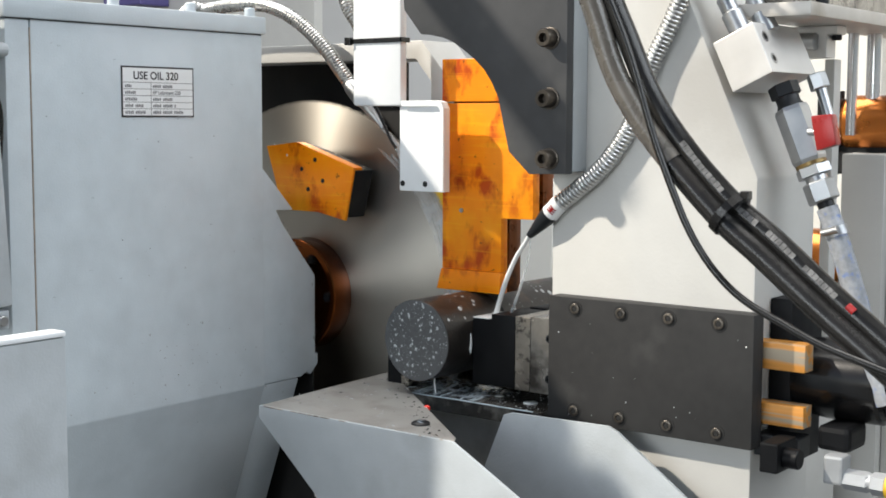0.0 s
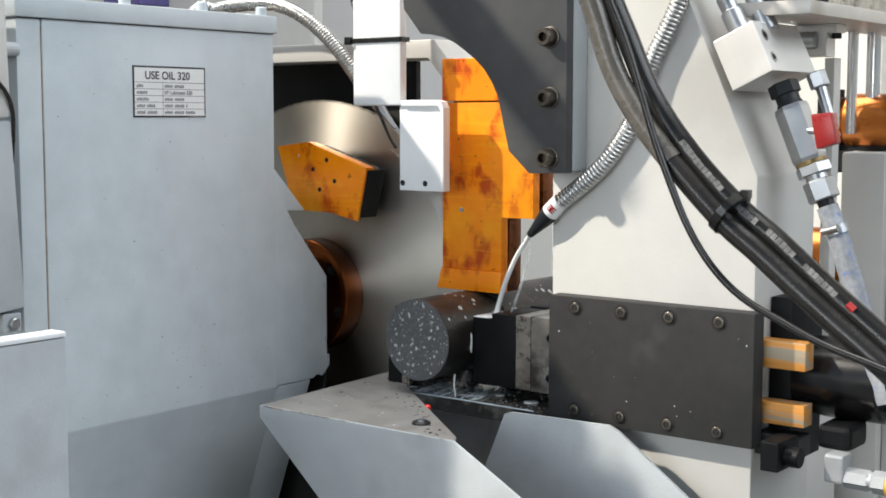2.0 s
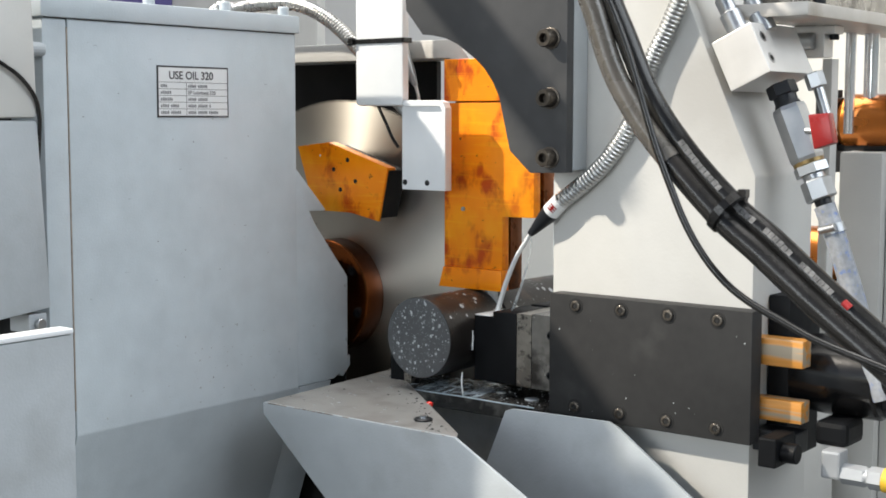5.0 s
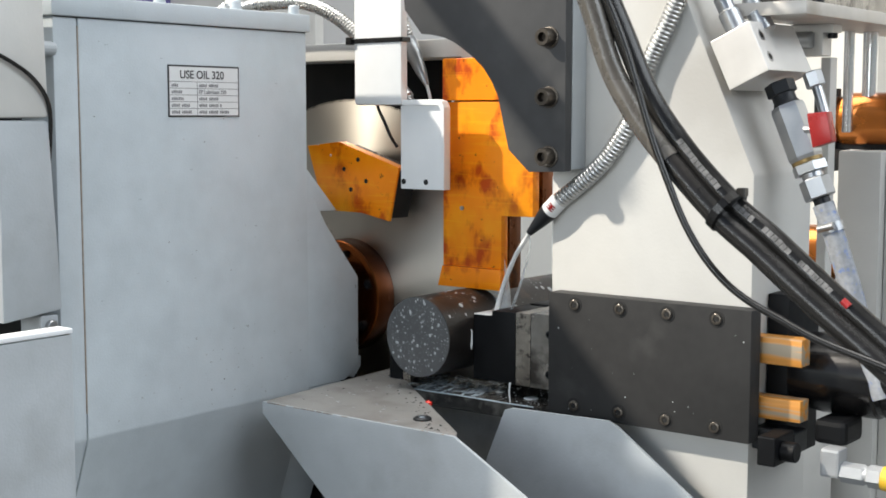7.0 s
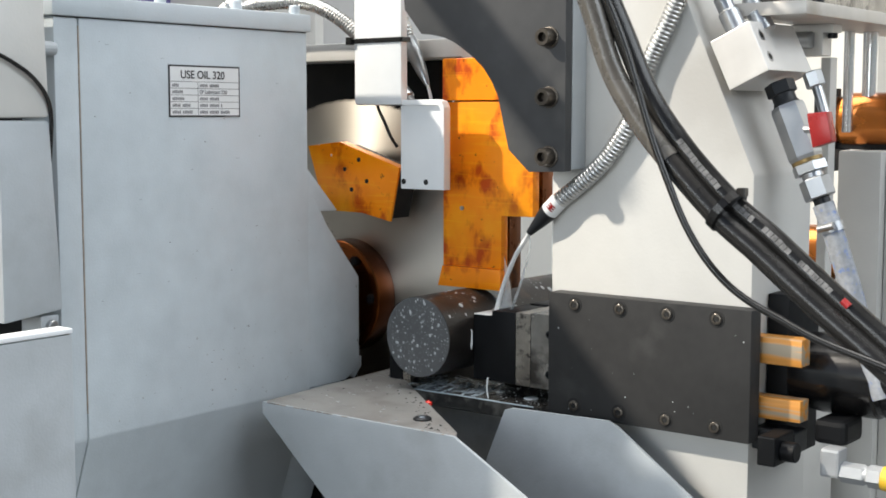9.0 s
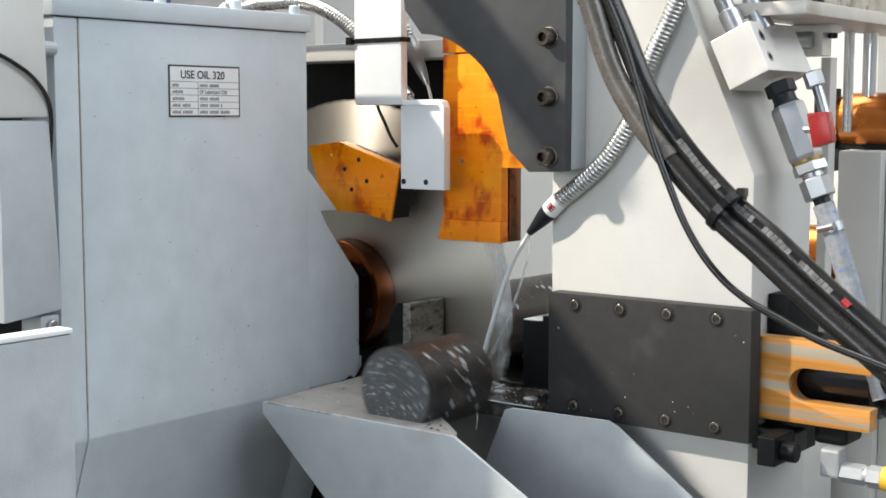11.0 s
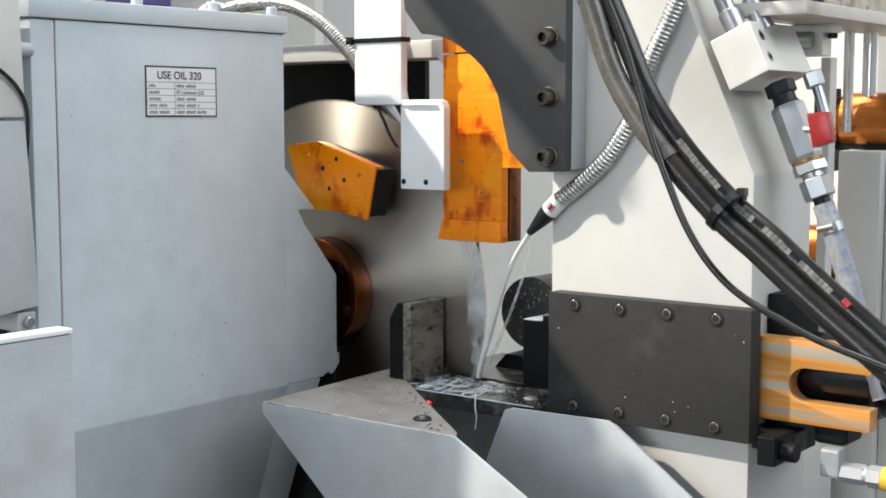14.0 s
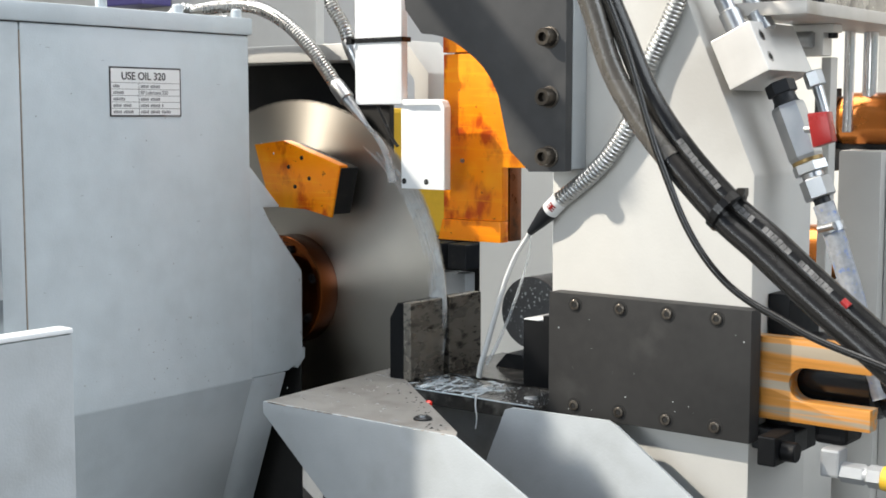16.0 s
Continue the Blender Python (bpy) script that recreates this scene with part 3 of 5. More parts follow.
def chute():
    ch = thing("discharge_chute", "grey painted sheet steel discharge chute, speckled with chips", "chute")
    zt = 0.882
    tri = [(-0.128, 0.105), (-0.1085, -0.157), (0.178, -0.155), (0.170, -0.142)]
    part("top_sheet", prism(tri, "z", zt - 0.004, zt, 0.0008), CHUTE_TOP, ch, smooth=True)
    wall = [(-0.1085, 0.882), (0.178, 0.882), (0.62, 0.645), (0.62, 0.50), (0.36, 0.53), (0.0, 0.775), (-0.1085, 0.868)]
    part("front_wall", prism(wall, "y", -0.160, -0.1555, 0.0008), GREY_LIGHT, ch, smooth=True)
    rwall = [(0.132, 0.877), (0.142, 0.8805), (0.272, 0.8835), (0.285, 0.878), (0.62, 0.645), (0.62, 0.44), (0.10, 0.70), (0.10, 0.80)]
    part("rear_wall", prism(rwall, "y", -0.001, 0.004, 0.0008), GREY_LIGHT, ch, smooth=True)
    ramp = [(-0.08, 0.850), (0.10, 0.845), (0.62, 0.663), (0.62, 0.659), (0.10, 0.841), (-0.08, 0.846)]
    # Ramp in dark dirty grey, partly to show the shade inside the chute.
    part("ramp_sheet", prism(ramp, "y", -0.1553, -0.085), DIRTY, ch)
    # worn lighter lip and rust along the folded edges
    rr = random.Random(21)
    bm = bmesh.new()
    for _ in range(24):
        x = rr.uniform(-0.105, 0.02) if rr.random() < 0.8 else rr.uniform(0.10, 0.17)
        l, h = rr.uniform(0.0006, 0.009), rr.uniform(0.0003, 0.0008)
        add_box(bm, x, x + l, -0.1604, -0.1590, 0.8822 - h, 0.88225)
    tagged(part("rust_spots", bm, RUST, ch), kind="stuff")
    part("washer", turned([(0, 0.0105), (0.6, 0.0105), (1, 0.009)], (0.102, -0.117, zt), (0.102, -0.117, zt + 0.003), 24), BLACK, ch, "black washer")
    part("screw_head", turned([(0, 0.0045), (1, 0.004)], (0.102, -0.117, zt + 0.003), (0.102, -0.117, zt + 0.005), 16), CHROME, ch)
    # Red button modelled in place of a laser-like spot of red light.
    part("laser_dot", turned([(0, 0.004), (0.7, 0.004), (1, 0.002)], (0.049, -0.040, zt - 0.004), (0.049, -0.040, zt + 0.0015), 14), BRIGHT_RED, ch, "small raised red dot put in for a laser spot")
    for x in (-0.05, 0.5):
        part("post", box(x, x + 0.04, -0.12, -0.08, 0.0, 0.80 if x < 0 else 0.60, 0.002), BLACK, ch)
    rnd = random.Random(7)
    bm = bmesh.new()
    for _ in range(70):
        a, b = rnd.random(), rnd.random()
        if a + b > 1:
            a, b = 1 - a, 1 - b
        x, y = -0.12 + 0.285 * a, -0.15 + 0.25 * b
        s = rnd.uniform(0.0003, 0.0011)
        if rnd.random() < 0.7:
            x, y = 0.17 - 0.29 * b + rnd.uniform(-0.035, -0.004), -0.15 + 0.25 * b
        ang = rnd.uniform(0, 3.1)
        d = Vector((math.cos(ang), math.sin(ang), 0)) * s * 2.5
        e = Vector((-d.y, d.x, 0)) * 0.35
        c = Vector((x, y, zt + 0.0002))
        bm.faces.new([bm.verts.new(c + v) for v in (d, e + Vector((0, 0, s)), -d, -e)])
    tagged(part("chips", bm, BLACK, ch), kind="stuff")
    bm = bmesh.new()
    for _ in range(60):
        b = rnd.random()
        x, y = -0.11 + (1 - b) * 0.24 * rnd.random(), -0.15 + 0.24 * b
        r = rnd.uniform(0.0008, 0.0024)
        bmesh.ops.create_icosphere(bm, subdivisions=1, radius=r, matrix=Matrix.Translation((x, y, zt)) @ Matrix.Diagonal((1, 1, 0.3, 1)))
    tagged(part("drops", bm, DROP, ch, smooth=True), kind="stuff")
    return ch


chute()


def droplets(bm, count, rnd, place, big=0.0034):
    for _ in range(count):
        c, n = place(rnd)
        r = 0.00035 + (big - 0.00035) * rnd.random() ** 6
        q = Vector(n).to_track_quat("Z", "Y").to_matrix().to_4x4()
        bmesh.ops.create_icosphere(bm, subdivisions=1, radius=r, matrix=Matrix.Translation(c) @ q @ Matrix.Diagonal((1, 1.0 + 0.4 * rnd.random(), 0.35, 1)))


def round_bar(name, label, y0, y1, seed, count):
    """A bar along y about its own axis, with sawn ends and coolant drops."""
    ob = thing(name, label, "steel bar", at=(0, y0, 0.95))
    n = y1 - y0
    e = 0.0006 / n
    bm = turned([(0, 0.0494), (e, 0.05), (1 - e, 0.05), (1, 0.0494)], (0, 0, 0), (0, n, 0), 96, cap=False)
    part("bar_surface", bm, BAR, ob, "dark mill scale", smooth=True)
    for y, w in ((0, -1), (n, 1)):
        part("sawn_face", turned([(0, 0.0494), (1, 0.0494)], (0, y, 0), (0, y - w * 0.0008, 0), 96), SAWN, ob, "grey freshly sawn face", smooth=True)
    rnd = random.Random(seed)

    def face(r):
        a, d = r.uniform(0, 6.28), 0.047 * math.sqrt(r.random())
        return (d * math.cos(a), 0, d * math.sin(a)), (0, -1, 0)

    def side(r):
        a = r.uniform(0.5, 2.4)
        return (0.05 * math.cos(a), r.uniform(0.004, min(n, 0.13) - 0.004), 0.05 * math.sin(a)), (math.cos(a), 0, math.sin(a))

    bm = bmesh.new()
    droplets(bm, count, rnd, face, 0.0020)
    droplets(bm, 90, rnd, side, 0.0040)
    tagged(part("coolant_drops", bm, DROP, ob, smooth=True), kind="stuff")
    if n < 0.3:
        bm = bmesh.new()
        bmesh.ops.create_icosphere(bm, subdivisions=2, radius=1.0, matrix=Matrix.Translation((0.0492, 0.045, -0.004)) @ Matrix.Diagonal((0.0016, 0.0022, 0.013, 1)))
        part("milk_streak", bm, MILK, ob, "streak of milky coolant", smooth=True)
    return ob


OFFCUT = round_bar("bar_offcut", "dark round steel offcut with a coolant-speckled sawn face", 0.0, 0.1205, 11, 380)
STOCK = round_bar("bar_stock", "long dark round steel bar wet with coolant", 0.1255, 1.6, 12, 260)


def roller_stand():
    st = thing("roller_stand", "grey roller stand carrying the bar stock", "stand")
    part("roller", rod((-0.16, 0, 0), (0.16, 0, 0), 0.03, 24, 0.002), STEEL, st)
    part("post", box(-0.05, 0.05, -0.03, 0.03, -0.87, -0.031, 0.003), GREY, st)
    st.location = (0, 1.0, 0.87)
    return st


roller_stand()


# ---- saw head, at its foremost place ----
def saw_head():
    hd = thing("circular_saw", "grey painted saw gearbox with a large circular blade", "saw head")
    prof = [(-0.50, 0.25), (-0.365, 0.25), (-0.240, 0.62), (-0.15, 0.872), (-0.15, 1.324), (-0.50, 1.324)]
    part("gearbox", prism(prof, "y", -0.3795, -0.0345, 0.002), GREY, hd, "blue-grey painted gearbox", smooth=True)
    part("corner_post", prism(prof, "y", -0.4115, -0.3807, 0.003), GREY, hd, smooth=True)
    part("gearbox_lid", box(-0.51, -0.1455, -0.4155, -0.0305, 1.3245, 1.3465, 0.003), GREY, hd, smooth=True)
    for y in (-0.262, -0.146, -0.0475):
        part("lid_bolt", turned([(0, 0.0068), (0.85, 0.0068), (1, 0.0055)], (-0.158, y, 1.3466), (-0.158, y, 1.3575), 18), GREY, hd, smooth=True)
    nose = [(-0.0343, 1.156), (0.023, 1.098), (-0.009, 1.099), (0.002, 1.081), (0.063, 1.008), (0.063, 0.895), (0.055, 0.882), (0.035, 0.8725), (-0.0343, 0.8725)]
    part("spindle_nose", prism(nose, "x", -0.44, -0.1515, 0.0025), GREY, hd, smooth=True)
    lower = [(-0.44, 0.25), (-0.367, 0.25), (-0.2415, 0.62), (-0.1515, 0.872), (-0.44, 0.872)]
    part("lower_casing", prism(lower, "y", -0.0343, 0.030, 0.002), GREY, hd, smooth=True)
    lip = [(0.0632, 0.898), (0.072, 0.9), (0.072, 0.886), (0.058, 0.872), (0.05, 0.876)]
    part("nose_lip", prism(lip, "x", -0.3, -0.156, 0.0008), GREY, hd)
    # Black plates added so the blade mirrors dark beside the nose.
    part("rear_shade_plate", box(-0.49, -0.1555, -0.0342, -0.031, 1.165, 1.318, 0.001), DARK, hd, "black plate added to darken the gearbox back")
    part("nose_shade_plate", prism([(-0.43, 0.60), (-0.157, 0.60), (-0.157, 1.006), (-0.43, 1.006)], "y", 0.0632, 0.0655), DARK, hd, "black plate added to darken the blade reflection")
    # rust in the seam of the corner post
    part("rusty_seam", box(-0.1535, -0.1503, -0.3806, -0.3796, 0.90, 1.315, 0), RUST, hd, "thin rusty seam")
    part("lid_gasket", box(-0.30, -0.1492, -0.408, -0.036, 1.3236, 1.3249, 0), DARK, hd, "dark gasket line")
    # dried coolant flecks and faint scuffs on the gearbox side
    rnd = random.Random(31)
    bm = bmesh.new()
    for _ in range(46):
        y, z = rnd.gauss(-0.17, 0.075), rnd.gauss(0.915, 0.03)
        if -0.37 < y < -0.045 and 0.876 < z < 1.05:
            s = rnd.uniform(0.0003, 0.0010)
            bmesh.ops.create_icosphere(bm, subdivisions=1, radius=s, matrix=Matrix.Translation((-0.1499, y, z)) @ Matrix.Diagonal((0.3, 1 + rnd.random(), 1, 1)))
    tagged(part("dried_flecks", bm, DROP, hd, "pale dried coolant flecks"), kind="stuff")
    bm = bmesh.new()
    for _ in range(16):
        y, z, l = rnd.uniform(-0.36, -0.06), rnd.uniform(1.02, 1.31), rnd.uniform(0.0008, 0.006)
        add_box(bm, -0.1502, -0.14985, y, y + l, z, z + rnd.uniform(0.0003, 0.0007))
    tagged(part("scuffs", bm, SCUFF, hd, "faint grey scuff marks"), kind="stuff")
    # oil label
    lab = part("oil_label", box(-0.1499, -0.1493, -0.2595, -0.1505, 1.2195, 1.2785, 0), INK, hd, "white oil chart with a black border")
    part("label_film", box(-0.1492, -0.1490, -0.2575, -0.1525, 1.2215, 1.2765, 0), LABELW, lab)

    def stand(y, z):
        return Matrix.Translation((-0.1488, y, z)) @ pose(0, 0, 0, 90, 0, 90)

    print_text("USE OIL 320", 0.0128, stand(-0.2425, 1.2635), INK, lab)
    widths = [(0.010, 0.030), (0.016, 0.045), (0.018, 0.030), (0.027, 0.035), (0.030, 0.049)]
    for k in range(5):
        part("ruled_line", box(-0.1490, -0.14885, -0.2575, -0.1525, 1.2595 - 0.0076 * k, 1.2600 - 0.0076 * k, 0), INK, lab)
    part("column_line", box(-0.1490, -0.14885, -0.2165, -0.2160, 1.2215, 1.2592, 0), INK, lab)
    print_text("EP Lubricant 220", 0.0062, stand(-0.2140, 1.2462), INKGREY, lab, "fine_lettering")
    for k, (a, b) in enumerate(widths):
        bm = bmesh.new()
        z = 1.2538 - 0.0076 * k
        for y, w in ((-0.2545, a), (-0.2135, b)):
            if k == 1 and w == b:
                continue
            n = max(2, int(w / 0.0024))
            for i in range(n):
                if i % 7 != 5 or n < 8:
                    add_box(bm, -0.1490, -0.14885, y + i * w / n, y + (i + 0.68) * w / n, z, z + (0.0036 if i % 3 else 0.0030))
        tagged(part("print_bars", bm, INKGREY, lab), kind="stuff")
    part("fine_print", box(-0.1490, -0.14885, -0.176, -0.1535, 1.2197, 1.2212, 0), INKGREY, lab)
    # hood beside the gearbox
    up = [(-0.494, 1.338), (-0.437, 1.345), (-0.4335, 1.2185), (-0.494, 1.2185)]
    part("upper_hood", prism(up, "x", -0.5, -0.128, 0.006), WHITE, hd, "pale hood panel", smooth=True)
    low = [(-0.494, 1.2165), (-0.4335, 1.2165), (-0.4225, 1.0205), (-0.494, 1.013)]
    part("lower_hood", prism(low, "x", -0.5, -0.130, 0.004), GREY_LIGHT, hd, smooth=True)
    # Black filler painted as the shade between hood and gearbox.
    part("hood_gap_shade", box(-0.5, -0.20, -0.49, -0.417, 0.3, 1.335, 0), DARK, hd)
    part("hinge_pin", rod((-0.155, -0.432, 1.29), (-0.155, -0.408, 1.29), 0.008, 16, 0.001), GREY_LIGHT, hd)
    part("latch_block", box(-0.17, -0.135, -0.447, -0.425, 0.995, 1.0155, 0.002), GREY_LIGHT, hd)
    part("latch_screw", rod((-0.135, -0.436, 1.005), (-0.128, -0.436, 1.005), 0.006, 16, 0.001), CHROME, hd)
    part("cable", hose([(-0.124, -0.496, 1.281), (-0.124, -0.48, 1.274), (-0.124, -0.455, 1.258), (-0.126, -0.436, 1.232), (-0.135, -0.4295, 1.19), (-0.15, -0.4275, 1.12), (-0.17, -0.427, 1.0)], 0.0022, 0.008, 10), RUBBER, hd, "thin black cable", smooth=True)
    # blade
    bc = (-0.2142, 0.1195, 0.974)
    me_bm = bmesh.new()
    teeth = 100
    rim_a, rim_b = [], []
    prof = [0.2655, 0.2700, 0.2692, 0.2668]
    for i in range(teeth):
        for k in range(4):
            a = 2 * math.pi * (i + (0.0, 0.08, 0.35, 0.7)[k]) / teeth
            r = prof[k]
            rim_a.append(me_bm.verts.new((r * math.cos(a), 0.001, r * math.sin(a))))
            rim_b.append(me_bm.verts.new((r * math.cos(a), 0.0035, r * math.sin(a))))
    n = len(rim_a)
    prev = (rim_a, rim_b)
    for rr in (0.24, 0.17, 0.10, 0.02):
        ra = [me_bm.verts.new((rr * math.cos(2 * math.pi * i / n), 0.001, rr * math.sin(2 * math.pi * i / n))) for i in range(n)]
        rb = [me_bm.verts.new((rr * math.cos(2 * math.pi * i / n), 0.0035, rr * math.sin(2 * math.pi * i / n))) for i in range(n)]
        for i in range(n):
            j = (i + 1) % n
            me_bm.faces.new((prev[0][i], prev[0][j], ra[j], ra[i]))
            me_bm.faces.new((prev[1][i], rb[i], rb[j], prev[1][j]))
        prev = (ra, rb)
    for i in range(n):
        j = (i + 1) % n
        me_bm.faces.new((rim_a[i], rim_b[i], rim_b[j], rim_a[j]))
    blade = part("blade", me_bm, BLADE, hd, "bright ground circular saw blade", smooth=True)
    blade.location = bc
    fl = part("flange", turned([(0.30, 0.050), (0.30, 0.066), (0.0, 0.070), (0.0, 0.0765), (0.04, 0.078), (0.96, 0.078), (1, 0.077)], (0, -0.034, 0), (0, 0.0006, 0), 72), FLANGE, blade, "copper-coloured clamping flange", smooth=True)
    for k in range(6):
        a = math.pi * k / 3
        socket_screw(blade, (0.058 * math.cos(a), -0.0235, 0.058 * math.sin(a)), (0, -1, 0), 0.006, 0.007)
    part("spindle", rod((-0.2142, 0.06, 0.974), (-0.2142, 0.078, 0.974), 0.05, 32, 0.002), STEEL, hd)
    # orange chip guard beside the blade
    g = [(-0.249, 1.180), (-0.192, 1.1865), (-0.087, 1.154), (-0.103, 1.083), (-0.152, 1.0925), (-0.219, 1.0935)]
    guard = part("chip_guard", prism(g, "y", 0.070, 0.074, 0.0006), ORANGE, hd, "orange lacquered chip guard with four holes", smooth=True)
    part("guard_block", prism([(-0.25, 1.176), (-0.192, 1.182), (-0.088, 1.150), (-0.104, 1.087), (-0.152, 1.096), (-0.215, 1.097)], "y", 0.0742, 0.110, 0.0008), BLACK, guard)
    for x, z in ((-0.157, 1.163), (-0.182, 1.150), (-0.143, 1.135), (-0.170, 1.123)):
        part("hole", turned([(0, 0.0031), (1, 0.0031)], (x, 0.0696, z), (x, 0.0702, z), 16), DARK, guard)
    crust = random.Random(17)
    bm = bmesh.new()
    for _ in range(240):
        f = crust.random()
        x = -0.192 + 0.104 * f
        z = 1.182 - 0.032 * f
        y = crust.uniform(0.0735, 0.0905) if crust.random() < 0.7 else crust.uniform(0.09, 0.109)
        bmesh.ops.create_icosphere(bm, subdivisions=1, radius=crust.uniform(0.0005, 0.0016), matrix=Matrix.Translation((x, y, z)) @ Matrix.Rotation(crust.uniform(0, 3), 4, "Z") @ Matrix.Diagonal((1.6, 0.8, 0.5, 1)))
    tagged(part("wet_chips", bm, STEEL, guard, "wet steel chips caked on the edge"), kind="stuff")
    part("guard_rim", prism([(-0.192, 1.1865), (-0.087, 1.154), (-0.087, 1.1505), (-0.192, 1.1830)], "y", 0.0741, 0.0865, 0.0004), ORANGE, guard)
    # housing round the blade; back and lower parts blackened for the shade inside
    beam = [(-0.78, 1.297), (-0.78, 1.321), (-0.022, 1.321), (0.018, 1.277), (0.018, 1.236), (-0.006, 1.236), (-0.006, 1.268), (-0.032, 1.297)]
    part("housing_beam", prism(beam, "y", 0.130, 0.205, 0.002), WHITE, hd, "cream painted housing edge", smooth=True)
    part("housing_back", box(-0.78, -0.10, 0.19, 0.20, 1.05, 1.2965, 0.001), DARK, hd, "inner housing wall blackened for the shade behind the blade")
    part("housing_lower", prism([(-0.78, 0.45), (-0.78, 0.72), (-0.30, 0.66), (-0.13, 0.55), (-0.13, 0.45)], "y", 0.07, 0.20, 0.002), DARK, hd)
    # coolant hoses of the blade
    part("coolant_hose", hose(HOSE_ONE, 0.0098, 0.0016, 14, 0.0016, 3), FLEX, hd, "shiny corrugated steel hose", smooth=True)
    a, b = Vector(HOSE_ONE[-1]), Vector(NOZZLE_ONE)
    noz = part("nozzle", turned([(0, 0.0098), (0.06, 0.0112), (0.36, 0.0112), (0.38, 0.0085), (0.9, 0.0035), (1, 0.003)], a, b, 20), CHROME, hd, smooth=True)
    part("coolant_hose", hose(HOSE_TWO, 0.0098, 0.0016, 14, 0.0016, 3), FLEX, hd, "shiny corrugated steel hose", smooth=True)
    a, b = Vector(HOSE_TWO[-1]), Vector(NOZZLE_TWO)
    part("nozzle", turned([(0, 0.0098), (0.06, 0.0105), (0.36, 0.0105), (0.38, 0.0098), (0.7, 0.0075), (1, 0.0032)], a, b, 20), CHROME, hd, smooth=True)
    part("hose_clip", box(-0.30, -0.27, 0.04, 0.07, 1.3465, 1.36, 0.001), CHROME, hd)
    # coolant sheet that runs down the blade's rim
    rnd = random.Random(9)
    for k in range(4):
        bm = bmesh.new()
        r0 = 0.240 + 0.008 * k
        a0, a1 = radians(58 - 6 * k), radians(-6 - 5 * k)
        prev = None
        for i in range(25):
            f = i / 24
            a = a0 + (a1 - a0) * f
            w = 0.004 + 0.011 * f
            y = 0.1165 - 0.0012 * k
            c = Vector((bc[0], y, bc[2]))
            u = Vector((math.cos(a), 0, math.sin(a)))
            cur = (bm.verts.new(c + u * (r0 + 0.004 * f)), bm.verts.new(c + u * (r0 + 0.004 * f + w) + Vector((0, -0.001, 0))))
            if prev:
                bm.faces.new((prev[0], prev[1], cur[1], cur[0]))
            prev = cur
        tagged(part("coolant_sheet", bm, FILM, hd, "thin milky coolant running down the rim", smooth=True), kind="stuff")
    jet = [NOZZLE_ONE, (-0.040, 0.095, 1.190), (-0.034, 0.108, 1.165), (-0.030, 0.114, 1.13)]
    part("coolant_jet", hose(jet, 0.004, 0.004, 10, taper=(0.7, 1.6)), FILM, hd, "spray of coolant", smooth=True)
    drip = [NOZZLE_TWO, (-0.069, 0.111, 1.25), (-0.067, 0.113, 1.236)]
    part("coolant_jet", hose(drip, 0.0022, 0.003, 8), MILK, hd, smooth=True)
    # chipped paint on the nose edge
    bm = bmesh.new()
    for _ in range(26):
        z = rnd.uniform(0.90, 1.09)
        y = 0.063 - max(0.0, z - 1.008) * 0.8 - rnd.uniform(0.0005, 0.006)
        r = rnd.uniform(0.0004, 0.0014)
        bmesh.ops.create_icosphere(bm, subdivisions=1, radius=r, matrix=Matrix.Translation((-0.1514, y, z)) @ Matrix.Diagonal((0.2, 0.8, 1.8, 1)))
    for _ in range(14):
        bmesh.ops.create_icosphere(bm, subdivisions=1, radius=rnd.uniform(0.0003, 0.0009), matrix=Matrix.Translation((-0.1499, rnd.uniform(-0.37, -0.04), rnd.uniform(0.9, 1.31))) @ Matrix.Diagonal((0.2, 1.4, 1, 1)))
    tagged(part("paint_chips", bm, DIRTY, hd), kind="stuff")
    # splashes on the gearbox face
    bm = bmesh.new()
    for _ in range(70):
        y, z = rnd.uniform(-0.36, 0.05), rnd.uniform(0.84, 0.96) if rnd.random() < 0.75 else rnd.uniform(0.96, 1.2)
        x = -0.1502 if z > 0.873 else -0.15 - (0.873 - z) * 0.357 - 0.0002
        bmesh.ops.create_icosphere(bm, subdivisions=1, radius=0.0005 + 0.0013 * rnd.random() ** 3, matrix=Matrix.Translation((x, y, z)) @ Matrix.Diagonal((0.4, 1, 1.2, 1)))
    tagged(part("splashes", bm, DROP, hd), kind="stuff")
    return hd, blade


HOSE_ONE = [(-0.430, 0.06, 1.349), (-0.402, 0.07, 1.375), (-0.383, 0.085, 1.374), (-0.317, 0.085, 1.377), (-0.259, 0.085, 1.373), (-0.204, 0.085, 1.351), (-0.156, 0.085, 1.316), (-0.125, 0.085, 1.284), (-0.107, 0.085, 1.264)]
NOZZLE_ONE = (-0.049, 0.085, 1.206)
HOSE_TWO = [(-0.19, 0.16, 1.46), (-0.16, 0.13, 1.42), (-0.136, 0.110, 1.374), (-0.114, 0.110, 1.343), (-0.105, 0.110, 1.322)]
NOZZLE_TWO = (-0.072, 0.110, 1.261)
HEAD, BLADE_PART = saw_head()


